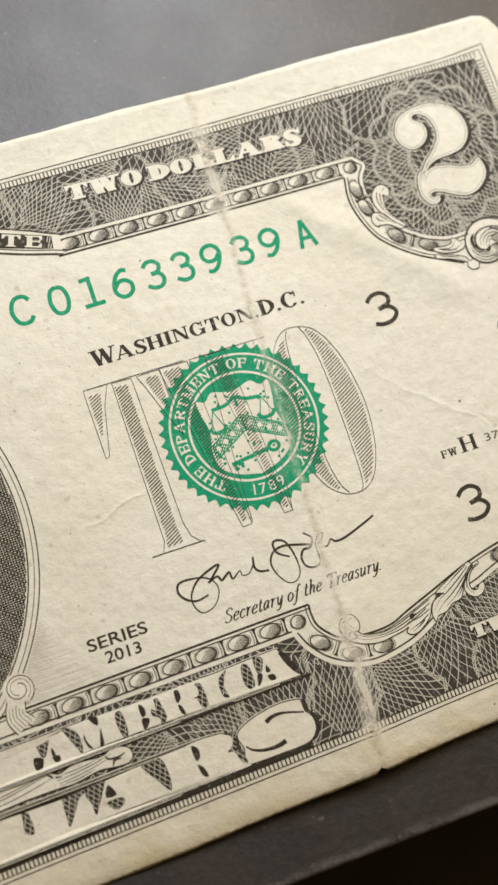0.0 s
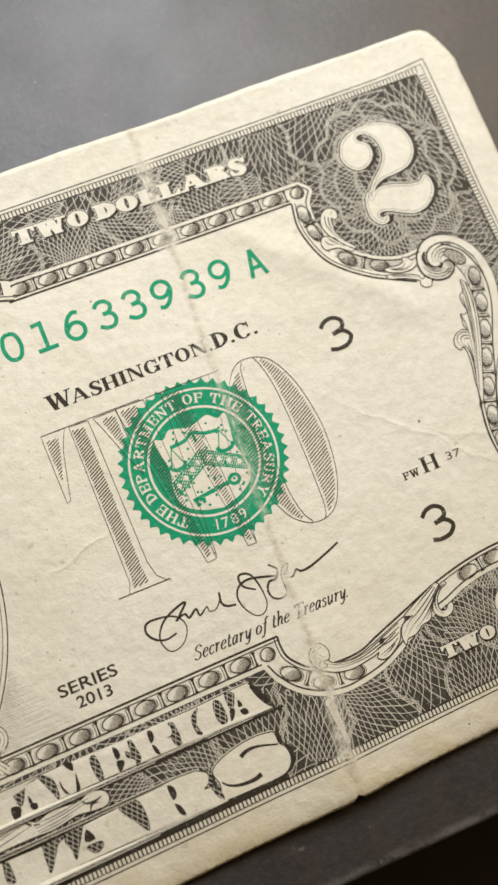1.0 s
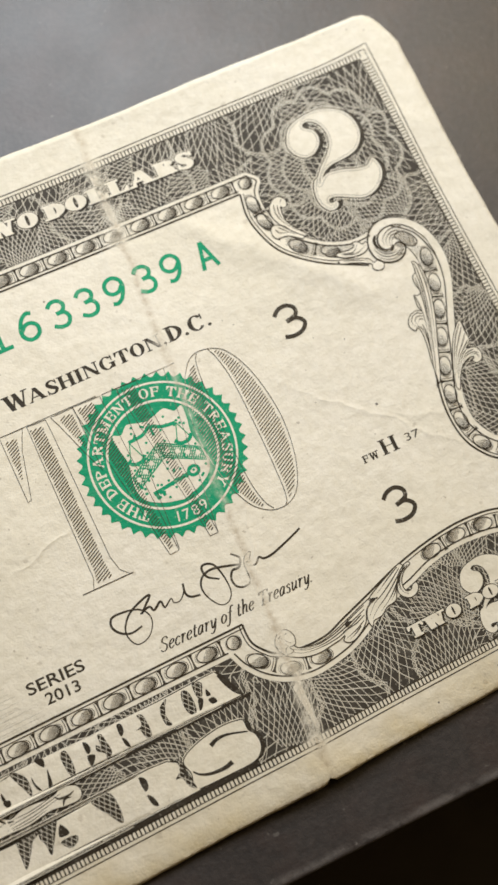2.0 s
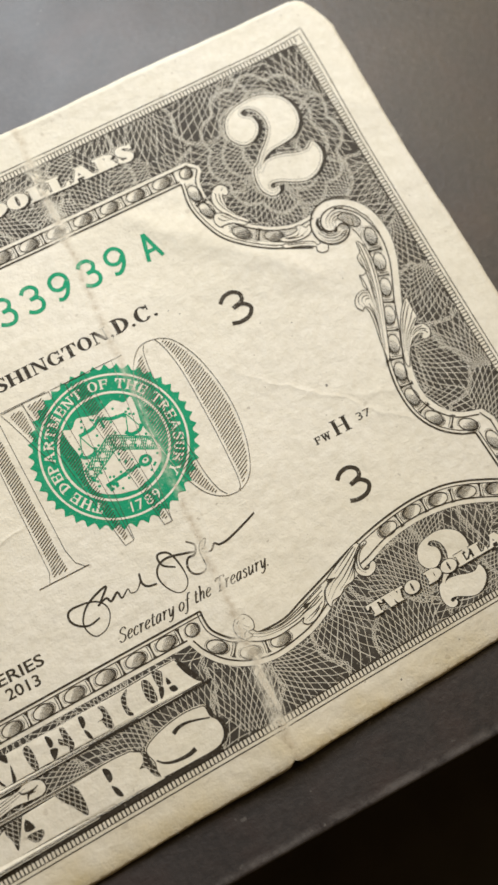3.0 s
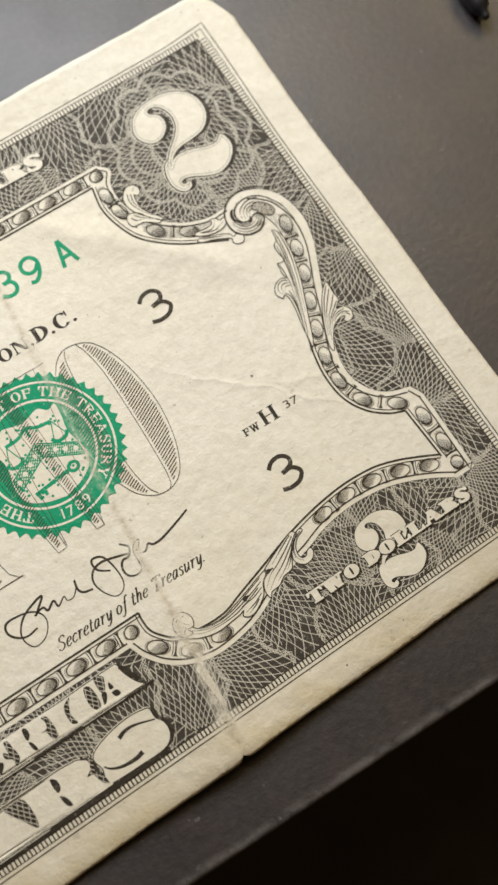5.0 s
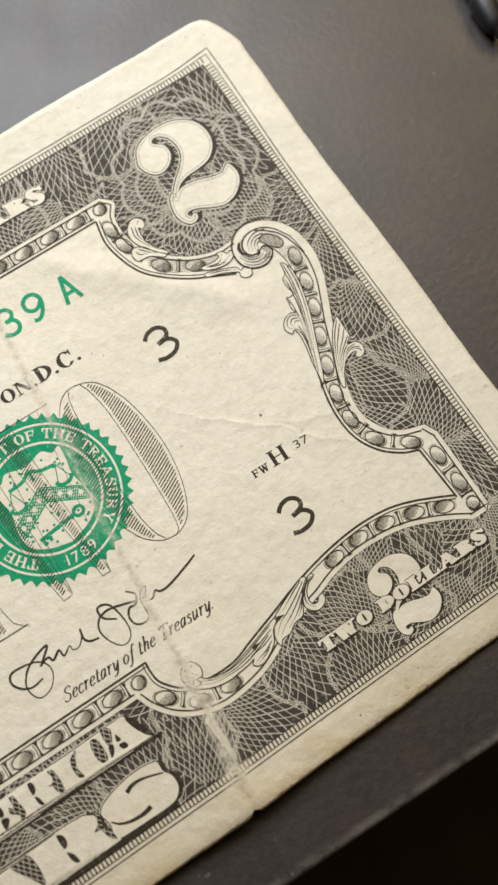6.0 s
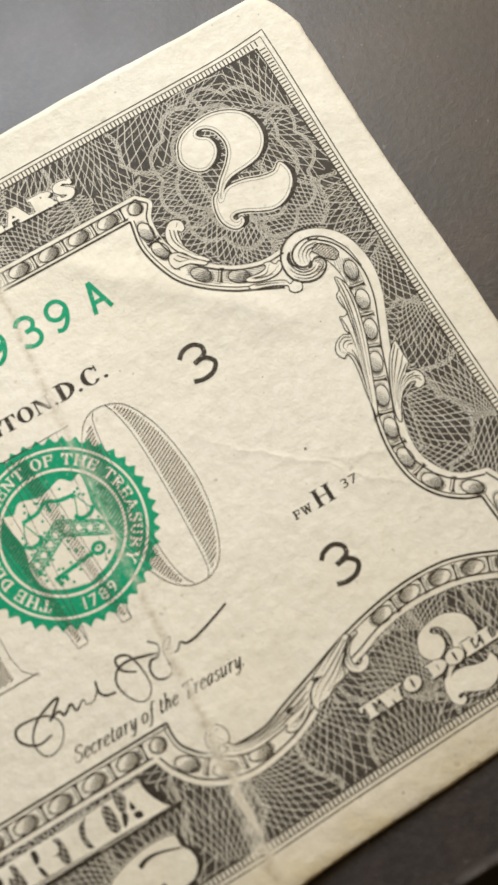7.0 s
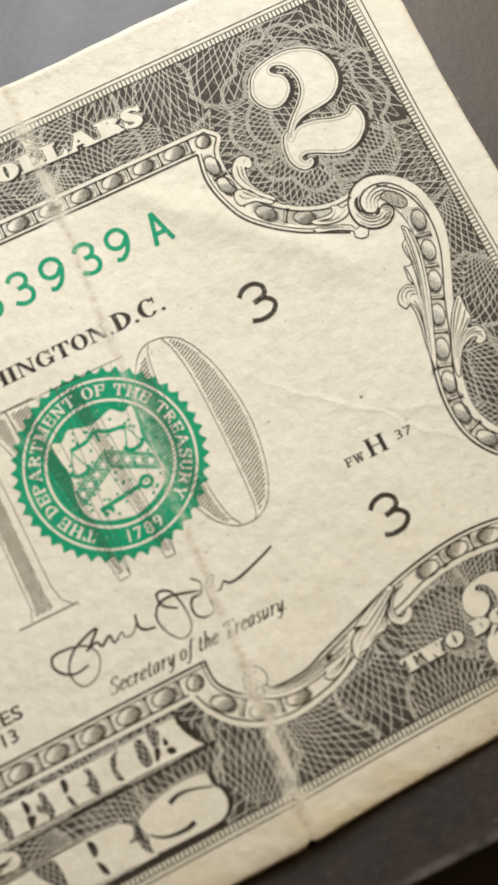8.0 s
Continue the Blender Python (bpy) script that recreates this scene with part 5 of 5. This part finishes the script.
def value_word(parent):
    """The pale hatched word TWO behind the seal."""
    p, h = Print(), Print()
    arm_l = [(-49.45, 37.2), (-47.2, 37.15), (-47.6, 36.3), (-48.05, 35.2), (-49.1, 30.7), (-49.45, 30.6)]
    arm_r = [(-42.25, 37.0), (-44.5, 37.0), (-44.1, 36.0), (-43.7, 34.8), (-43.0, 32.6), (-42.2, 30.4)]
    stem = [(-46.8, 37.1), (-45.0, 37.0), (-44.95, 36.0), (-44.9, 23.0), (-44.6, 21.6), (-43.9, 20.85), (-47.4, 20.95), (-47.0, 21.9)]
    w1 = [(-42.35, 37.05), (-39.6, 36.95), (-39.1, 20.85), (-39.98, 20.8)]
    w2 = [(-37.95, 36.95), (-35.95, 36.9), (-35.22, 20.75), (-36.0, 20.75)]
    o_out = curve([(-31.59, 35.31), (-30.82, 36.36), (-29.88, 36.93), (-28.78, 36.93), (-27.65, 36.52), (-26.79, 35.67), (-25.87, 33.73), (-25.27, 31.08), (-25.04, 27.83), (-25.47, 24.56), (-26.29, 22.20), (-27.21, 20.88), (-28.35, 20.32), (-29.54, 20.36), (-30.48, 20.81), (-31.42, 21.75), (-32.24, 23.42)], 6)
    o_r = curve([(-28.52, 36.84), (-28.11, 35.73), (-27.76, 33.68), (-27.66, 31.21), (-27.68, 28.58), (-27.73, 25.92), (-27.86, 23.15), (-27.97, 21.65), (-28.17, 20.71), (-28.44, 20.38)], 6)
    o_l = curve([(-29.70, 36.82), (-30.04, 36.23), (-30.32, 34.56), (-30.44, 32.23), (-30.55, 29.21), (-30.61, 26.20), (-30.50, 23.31), (-30.12, 21.40), (-29.61, 20.53)], 6)
    inner = {
        0: [(-49.25, 36.6), (-47.95, 36.6), (-48.4, 34.8), (-49.2, 32.0)],
        1: [(-42.5, 36.6), (-43.9, 36.6), (-43.3, 34.4), (-42.5, 32.0)],
        2: [(-46.7, 36.7), (-45.45, 36.6), (-45.5, 22.4), (-45.3, 21.3), (-46.9, 21.3), (-46.75, 22.4)],
        3: [(-42.0, 36.7), (-40.35, 36.7), (-39.3, 21.3), (-39.9, 21.3)],
        4: [(-37.65, 36.6), (-36.25, 36.6), (-35.4, 21.2), (-35.95, 21.2)],
    }
    for i, loop in enumerate((arm_l, arm_r, stem, w1, w2)):
        ring = join(*[straight(loop[k], loop[(k + 1) % len(loop)], 0.4)[:-1] for k in range(len(loop))])
        p.line(ring, 0.05, 5, closed=True)
        hatch(h, [inner[i]], math.radians(27), 0.245, 0.080 if i > 1 else 0.070, 5)
    p.line(straight((-48.45, 20.95), (-43.6, 20.85)), 0.07, 5)
    p.line(straight((-49.4, 37.2), (-39.9, 37.1)), 0.05, 5)
    p.line(straight((-39.0, 20.95), (-37.9, 37.0)), 0.05, 5)
    p.line(straight((-35.22, 20.75), (-33.1, 36.9)), 0.05, 5)
    p.line(straight((-39.4, 37.0), (-32.0, 36.9)), 0.05, 5)
    for run in (o_out, o_r, o_l):
        p.line(run, 0.055, 5)
    right = o_out[(o_out[:, 0] > -27.6) & (o_out[:, 1] > 21.6)]
    band = np.vstack([right[np.argsort(-right[:, 1])] - (0.28, 0.0), o_r[::-1] + (0.22, 0.0)])
    hatch(h, [band], math.radians(27), 0.265, 0.072, 5)
    o_side = curve([(-31.59, 35.31), (-32.55, 33.0), (-33.05, 29.4), (-32.85, 26.2), (-32.24, 23.42)], 6)
    p.line(o_side, 0.055, 5)
    left = np.vstack([o_side, curve([(-32.24, 23.42), (-31.42, 21.75), (-30.48, 20.81)], 6)[1:]])
    band = np.vstack([[(-30.2, 36.3)], left + (0.28, 0.0), o_l[::-1] - (0.22, 0.0)])
    hatch(h, [band], math.radians(27), 0.255, 0.082, 5)
    ob = p.done("value_word", INK_FINE, parent, "pale grey hatched word TWO")
    h.done("hatching", INK_FINE, ob)


def seal(parent):
    """Round green seal with toothed rim, ring of writing and a shield with scales and key."""
    cx, cy = -36.62, 29.48
    rim = []
    teeth = 44
    for i in range(teeth * 6):
        a = 2 * math.pi * i / (teeth * 6)
        t = (i % 6) / 6
        rim.append((cx + (7.40 + 0.50 * max(0.0, 1 - abs(t - 0.5) * 2.6)) * math.cos(a), cy + (7.40 + 0.50 * max(0.0, 1 - abs(t - 0.5) * 2.6)) * math.sin(a)))
    disc = Print()
    disc.fill([rim], 2, 0.8)
    ob = disc.done("seal", INK_GREEN, parent, "round green seal with toothed rim")
    for r, w in ((6.85, 0.20), (5.10, 0.22)):
        ring = Print()
        ring.line(ellipse(cx, cy, r, r, 0, 90), w, 3, closed=True)
        ring.done("seal_ring", PAPER, ob)
    text = Print()
    length = 5.50 * math.radians(288)
    text.fill(round_ring(roman("THE DEPARTMENT OF THE TREASURY", (0, 0), (length, 0), 0.95, 0.20, 0.10, 0.07, 0.16), cx, cy, 5.50, 233), 3, 0.8, True)
    type_ring(text, "1789", cx, cy, 6.46, 255, 287, 0.95, 3, True)
    text.done("seal_writing", PAPER, ob, "pale capitals round the seal")
    shield = Print()
    sx, sy = -36.66, 29.15
    half = curve([(0.0, 3.7), (0.9, 3.95), (1.9, 4.2), (2.7, 3.55), (3.5, 3.75), (3.45, 2.4), (3.2, 0.8), (3.6, -1.2), (3.3, -2.8), (1.9, -3.8), (0.0, -4.35)], 6)
    outline = [(sx + x, sy + y) for x, y in half.tolist()] + [(sx - x, sy + y) for x, y in half.tolist()[::-1][1:-1]]
    shield.fill([outline], 3, 0.8)
    shield.done("shield", PAPER, ob)
    mark, net = Print(), Print()
    # scales
    mark.line(curve([(sx - 2.4, sy + 2.6), (sx - 1.0, sy + 2.7), (sx, sy + 3.15), (sx + 1.0, sy + 2.7), (sx + 2.3, sy + 2.5)]), 0.34, 4)
    mark.line(straight((sx, sy + 3.5), (sx, sy + 2.2)), 0.26, 4)
    for d in (-1, 1):
        px = sx + 2.35 * d
        mark.line(straight((px, sy + 2.5), (px - 0.6, sy + 0.9)), 0.10, 4)
        mark.line(straight((px, sy + 2.5), (px + 0.6, sy + 0.9)), 0.10, 4)
        mark.line(curve([(px - 0.85, sy + 0.95), (px - 0.4, sy + 0.5), (px + 0.4, sy + 0.5), (px + 0.85, sy + 0.95)]), 0.34, 4)
    # chevron
    for d in (-1, 1):
        arm = [(sx, sy + 1.45), (sx + 3.4 * d, sy - 0.55), (sx + 3.4 * d, sy - 1.9), (sx, sy - 0.05)]
        ring = join(*[straight(arm[i], arm[(i + 1) % 4], 0.4)[:-1] for i in range(4)])
        net.line(ring, 0.12, 4, closed=True)
        hatch(net, [ring], 0.9, 0.20, 0.10, 4)
        hatch(net, [ring], -0.5, 0.30, 0.08, 4)
        for k in range(4):
            q = 0.15 + 0.24 * k
            mid = (sx + 3.4 * d * q, sy + 0.70 - 1.92 * q)
            star = Print()
            star.fill([ellipse(mid[0], mid[1], 0.24, 0.24, 0, 10)], 4.5, 5)
            star.done("chevron_star", PAPER, ob)
    # key
    mark.line(straight((sx - 2.3, sy - 2.75), (sx + 1.5, sy - 2.35)), 0.36, 4)
    mark.line(ellipse(sx + 1.9, sy - 2.3, 0.48, 0.42, 0, 16), 0.32, 4, closed=True)
    mark.line(straight((sx - 2.1, sy - 2.7), (sx - 2.0, sy - 3.4)), 0.34, 4)
    mark.line(straight((sx - 1.5, sy - 2.6), (sx - 1.4, sy - 3.3)), 0.30, 4)
    dots = random.Random(4)
    for _ in range(70):
        x, y = dots.uniform(-3.2, 3.2), dots.uniform(-3.7, 3.8)
        if within_loop(np.array([(sx + x * 1.08, sy + y * 1.06)]), np.array(outline))[0]:
            net.fill([ellipse(sx + x, sy + y, 0.13, 0.13, 0, 8)], 4, 5)
    mark.done("scales_and_key", INK_GREEN, ob)
    net.done("chevron", INK_GREEN, ob)


ITALIC = {}


def glyph(ch, wide, *strokes):
    ITALIC[ch] = (wide, strokes)


glyph("S", 0.46, [(0.43, 0.80), (0.30, 1.0), (0.10, 0.90), (0.10, 0.68), (0.36, 0.40), (0.36, 0.12), (0.18, 0.0), (0.0, 0.18)])
glyph("T", 0.54, [(0.0, 0.80), (0.04, 0.96), (0.52, 0.97), (0.52, 0.82)], [(0.27, 0.96), (0.25, 0.0)], [(0.14, 0.0), (0.38, 0.0)])
glyph("e", 0.33, [(0.04, 0.30), (0.24, 0.38), (0.28, 0.54), (0.17, 0.62), (0.04, 0.42), (0.03, 0.16), (0.14, 0.0), (0.30, 0.12)])
glyph("c", 0.31, [(0.28, 0.48), (0.18, 0.62), (0.04, 0.44), (0.02, 0.18), (0.13, 0.0), (0.28, 0.12)])
glyph("r", 0.29, [(0.0, 0.54), (0.08, 0.60), (0.06, 0.0)], [(0.07, 0.34), (0.18, 0.60), (0.28, 0.54)])
glyph("t", 0.25, [(0.12, 0.86), (0.08, 0.16), (0.14, 0.0), (0.24, 0.10)], [(0.0, 0.60), (0.24, 0.60)])
glyph("a", 0.38, [(0.28, 0.54), (0.16, 0.62), (0.03, 0.36), (0.06, 0.02), (0.18, 0.08), (0.28, 0.40)], [(0.30, 0.62), (0.27, 0.12), (0.36, 0.06)])
glyph("y", 0.36, [(0.0, 0.56), (0.07, 0.58), (0.09, 0.12), (0.18, 0.05), (0.30, 0.45)], [(0.33, 0.62), (0.28, -0.05), (0.14, -0.34), (0.0, -0.26)])
glyph("o", 0.35, [(0.17, 0.62), (0.04, 0.44), (0.04, 0.14), (0.15, 0.0), (0.29, 0.16), (0.30, 0.46), (0.17, 0.62)])
glyph("f", 0.28, [(0.36, 0.94), (0.26, 1.0), (0.17, 0.76), (0.12, -0.10), (0.02, -0.34), (-0.08, -0.26)], [(0.02, 0.60), (0.28, 0.60)])
glyph("h", 0.38, [(0.02, 0.97), (0.08, 1.0), (0.05, 0.0)], [(0.07, 0.36), (0.20, 0.62), (0.29, 0.50), (0.27, 0.10), (0.36, 0.05)])
glyph("s", 0.29, [(0.24, 0.50), (0.14, 0.62), (0.04, 0.48), (0.20, 0.28), (0.20, 0.06), (0.09, 0.0), (0.0, 0.12)])
glyph("u", 0.39, [(0.0, 0.55), (0.06, 0.60), (0.04, 0.14), (0.12, 0.0), (0.27, 0.30)], [(0.30, 0.62), (0.28, 0.10), (0.37, 0.05)])
glyph(".", 0.14, [(0.02, 0.02), (0.05, 0.07), (0.08, 0.02)])
glyph(" ", 0.20)


def italic_line(p, text, start, end, height, layer):
    """Narrow slanting roman letters in thick and thin strokes."""
    total = sum(ITALIC[ch][0] + 0.06 for ch in text)
    step, x = math.dist(start, end) / total, 0.0
    for ch in text:
        wide, runs = ITALIC[ch]
        for run in runs:
            q = curve(run, 5) if len(run) > 2 else straight(run[0], run[1], 0.1)
            px = start[0] + (x + q[:, 0]) * step + 0.42 * q[:, 1] * height
            py = start[1] + (end[1] - start[1]) * (x / total) + q[:, 1] * height
            steep = np.abs(np.gradient(q[:, 1])) / np.maximum(np.hypot(np.gradient(q[:, 0]), np.gradient(q[:, 1])), 1e-9)
            p.line(np.stack([px, py], 1), lambda t: 0.065 + 0.09 * steep[int(t * (len(q) - 1))] ** 2, layer)
        x += wide + 0.06


def writing(parent):
    p = Print()
    shapes = {
        "C": [[(1.0, 0.80), (0.80, 0.96), (0.50, 1.0), (0.18, 0.90), (0.0, 0.62), (0.0, 0.38), (0.18, 0.10), (0.50, 0.0), (0.82, 0.04), (1.0, 0.20)]],
        "0": [[(0.5, 1.0), (0.15, 0.88), (0.0, 0.5), (0.15, 0.12), (0.5, 0.0), (0.85, 0.12), (1.0, 0.5), (0.85, 0.88), (0.5, 1.0)]],
        "6": [[(0.92, 0.93), (0.62, 0.97), (0.28, 0.80), (0.03, 0.45), (0.05, 0.18), (0.32, 0.0), (0.68, 0.0), (0.96, 0.16), (0.97, 0.42), (0.70, 0.58), (0.36, 0.57), (0.06, 0.38)]],
    }
    shapes |= {
        "9": [[(0.08, 0.07), (0.38, 0.03), (0.72, 0.20), (0.97, 0.55), (0.95, 0.82), (0.68, 1.0), (0.32, 1.0), (0.04, 0.84), (0.03, 0.58), (0.30, 0.42), (0.64, 0.43), (0.94, 0.62)]],
        "3": [[(0.04, 0.84), (0.30, 1.0), (0.70, 0.99), (0.94, 0.80), (0.78, 0.58), (0.38, 0.53)], [(0.40, 0.53), (0.82, 0.50), (1.0, 0.27), (0.82, 0.04), (0.42, 0.0), (0.02, 0.13)]],
    }
    marks = (("C", -52.3, 1.75), ("0", -48.8, 1.65), ("1", -45.75, 1.75), ("6", -42.8, 1.7), ("3", -39.75, 1.7), ("3", -36.9, 1.7), ("9", -33.95, 1.7), ("3", -30.95, 1.7), ("9", -28.05, 1.7), ("A", -24.5, 1.55))
    for ch, x, w in marks:
        y, tall = 44.93 - 0.026 * (x + 52.4), 2.62
        runs = [curve(q, 6) for q in shapes.get(ch, [])]
        if ch == "1":
            runs = [straight((0.5, 0), (0.52, 1.06), 0.1), straight((-0.05, 0), (1.05, 0), 0.1), straight((0.62, 1.0), (0.02, 0.97), 0.1)]
        if ch == "A":
            runs = [straight((0.0, -0.05), (0.46, 1.05), 0.1), straight((0.46, 1.05), (1.0, -0.05), 0.1), straight((0.2, 0.32), (0.8, 0.32), 0.1)]
        p = Print()
        for i, run in enumerate(runs):
            p.line(np.stack([x + (run[:, 0] - 0.5) * w, y + run[:, 1] * tall], 1), 0.40, 1 + 0.2 * i)
        p.done("serial_character", INK_GREEN, parent, "green character of the serial number")
    p = Print()
    p.fill(roman("WASHINGTON,D.C.", (-47.95, 39.0), (-26.65, 38.85), 1.55, 0.235, 0.075, 0.08, 0.06, caps=((0, 11, 12, 13, 14), 0.84)), 1, 0.8, True)
    p.done("city_line", INK, parent, "black roman capitals reading WASHINGTON, D.C.")
    for x, y in ((-21.15, 34.68), (-19.85, 14.4)):
        p = Print()
        p.line(curve([(x - 0.15, y + 2.35), (x + 0.45, y + 2.85), (x + 1.35, y + 2.95), (x + 2.0, y + 2.45), (x + 1.85, y + 1.75), (x + 0.75, y + 1.42)], 7), 0.41, 1)
        p.line(curve([(x + 0.75, y + 1.42), (x + 1.75, y + 1.45), (x + 2.35, y + 0.75), (x + 1.8, y + 0.05), (x + 0.8, y - 0.12), (x - 0.05, y + 0.10)], 7), 0.41, 1.2)
        p.done("district_figure", INK_FINE, parent, "thin black figure three")
    p = Print()
    p.fill(roman("FW", (-20.0, 20.55), (-18.3, 20.5), 0.74, 0.22, 0.12, 0.10, 0.14), 1, 0.8, True)
    p.fill(roman("H", (-17.95, 20.45), (-16.2, 20.4), 1.5, 0.20, 0.06, 0.08, 0.1), 1, 0.8, True)
    type_line(p, "37", (-15.3, 20.75), (-13.85, 20.7), 0.74, 1)
    p.done("plate_mark", INK, parent, "small black plate mark FW H 37")
    p = Print()
    type_line(p, "SERIES", (-56.15, 15.1), (-50.85, 15.0), 1.0, 1, 0.016)
    type_line(p, "2013", (-55.0, 13.7), (-51.85, 13.6), 0.97, 1, 0.016)
    p.done("series_line", INK_FINE, parent, "small black words SERIES 2013")
    p = Print()
    italic_line(p, "Secretary of the Treasury.", (-44.4, 13.35), (-29.35, 13.0), 1.14, 1)
    p.done("office_line", INK_FINE, parent, "slanted small words Secretary of the Treasury")
    # pen flourish
    p = Print()
    pen = lambda t: 0.16 + 0.06 * math.sin(9 * t)
    p.line(curve([(-44.9, 16.2), (-46.0, 16.05), (-46.9, 16.5), (-47.35, 17.3), (-47.0, 18.0), (-45.8, 18.0), (-44.6, 17.65), (-43.95, 16.9), (-44.0, 16.0), (-44.75, 15.1), (-45.85, 14.9), (-46.4, 15.7), (-46.3, 16.7), (-45.4, 17.7), (-43.9, 18.3), (-43.2, 18.35), (-44.0, 17.6), (-44.5, 17.15)]), pen, 1)
    p.line(curve([(-44.6, 17.2), (-43.65, 17.45), (-43.35, 17.0), (-42.55, 17.45), (-42.4, 16.8), (-41.6, 17.25), (-41.5, 16.8), (-40.9, 16.75), (-40.25, 17.4), (-40.1, 18.0), (-40.25, 17.1), (-39.9, 16.6), (-39.1, 16.4)]), pen, 1)
    p.line(curve([(-36.95, 16.9), (-37.9, 17.6), (-38.0, 18.5), (-37.5, 18.65), (-36.85, 18.2), (-36.5, 16.9), (-36.5, 15.5), (-37.05, 14.75), (-37.85, 14.8), (-38.55, 15.8), (-38.75, 16.9), (-38.25, 17.75), (-37.2, 18.0), (-35.7, 17.6), (-34.8, 17.3)]), pen, 1)
    p.line(curve([(-35.1, 18.5), (-34.5, 17.8), (-34.9, 17.1), (-35.6, 17.05), (-36.0, 16.4), (-35.85, 15.65), (-35.2, 15.3), (-34.5, 15.6), (-34.4, 17.1), (-33.95, 17.8), (-33.4, 17.9), (-33.8, 17.3), (-34.2, 17.1), (-33.5, 16.65), (-32.9, 17.1), (-32.5, 16.8), (-31.5, 16.85), (-29.6, 17.4), (-28.3, 17.85)]), pen, 1)
    p.done("pen_flourish", INK_FINE, parent, "looping black pen flourish")


def portrait_oval(parent):
    """Edge of the dark hatched oval and its two rings."""
    rings, ground = Print(), Print()
    for grow, w in ((0.0, 0.11), (-0.42, 0.07), (-0.95, 0.13)):
        rings.line(ellipse(-76.0, 29.0, 18.8 + grow, 20.6 + grow, 0, 120), w, 1, closed=True)
    oval = np.array(ellipse(-76.0, 29.0, 17.7, 19.5, 0, 120))
    part_oval = oval[oval[:, 0] > -70.0]
    part_oval = part_oval[np.argsort(part_oval[:, 1])]
    hatch(ground, [part_oval], 0.0, 0.20, 0.11, 1)
    hatch(ground, [part_oval], math.pi / 2, 0.24, 0.10, 1.2)
    hatch(ground, [part_oval], 0.8, 0.30, 0.07, 1.4)
    rings.done("oval_rings", INK_FINE, parent, "thin rings round the oval")
    ground.done("oval_ground", INK, parent, "dark crosshatched ground of the oval")
    shade = Print()
    for i in range(40):
        y = 12.9 + 0.20 * i
        left = -76.0 + 19.0 * math.sqrt(max(0.0, 1 - ((y - 29.0) / 20.8) ** 2))
        right = -59.4 + 5.0 * ((21.0 - y) / 8.1) ** 1.7
        if right - left > 0.4:
            shade.line(straight((left, y), (left + (right - left) * (0.72 + 0.28 * math.sin(i * 2.4)), y - 0.05), 0.3), lambda t: 0.034 * (1 - t) + 0.006, 1)
    shade.done("corner_shading", INK_GREY, parent)


border_ground(note)
edge_rules(note)
frame_rails(note)
bead_frame(note)
scrolls(note)
figures(note)
titles(note)
value_word(note)
seal(note)
writing(note)
portrait_oval(note)
lathe_work(note)


def specks(parent):
    """Small brown dirt spots in the paper."""
    rng = random.Random(7)
    for x, y, r in ((-16.25, 25.2, 0.16), (-16.1, 32.2, 0.07), (-25.2, 38.0, 0.07), (-26.0, 38.8, 0.06), (-9.4, 33.8, 0.07), (-21.5, 27.8, 0.05), (-18.8, 33.6, 0.05), (-30.4, 14.0, 0.05), (-54.0, 41.5, 0.08), (-24.0, -1.6, 0.10), (-17.5, -1.2, 0.06), (-40.5, 47.6, 0.10)):
        p = Print()
        p.fill([[(x + r * rng.uniform(0.7, 1.2) * math.cos(a), y + r * rng.uniform(0.7, 1.2) * math.sin(a)) for a in np.linspace(0, 2 * math.pi, 10)[:-1]]], 1, 5)
        p.done("dirt_spot", INK_GREY, parent)


specks(note)


def black_pen():
    """Slim dark pen with a small point and a wider collar, lying on the table beyond the note's corner."""
    root = tagged(new("pen"), "slim black matt pen with a wider collar on the table", "pen")
    shell = plain("matt_black_plastic", (0.012, 0.010, 0.010, 1), 0.5, 400.0)
    profile = [(0.0, 0.0), (0.35, 0.05), (0.45, 0.3), (0.5, 0.9), (0.85, 1.2), (1.15, 2.0), (1.35, 3.4), (1.4, 4.9), (1.25, 5.2), (1.0, 5.4), (1.1, 20.0), (1.25, 110.0), (1.0, 112.0), (0.0, 112.4)]
    verts, faces, n = [], [], 28
    for r, y in profile:
        for k in range(n):
            a = 2 * math.pi * k / n
            verts.append(((26.8 + r * math.cos(a) + 0.18 * y) * MM, (44.5 + y) * MM, (TABLE_Z + 1.4 + r * math.sin(a)) * MM))
    for i in range(len(profile) - 1):
        for k in range(n):
            m = (k + 1) % n
            faces.append((i * n + k, i * n + m, (i + 1) * n + m, (i + 1) * n + k))
    body = link_mesh("barrel", verts, faces, shell, root)
    for poly in body.data.polygons:
        poly.use_smooth = True


black_pen()
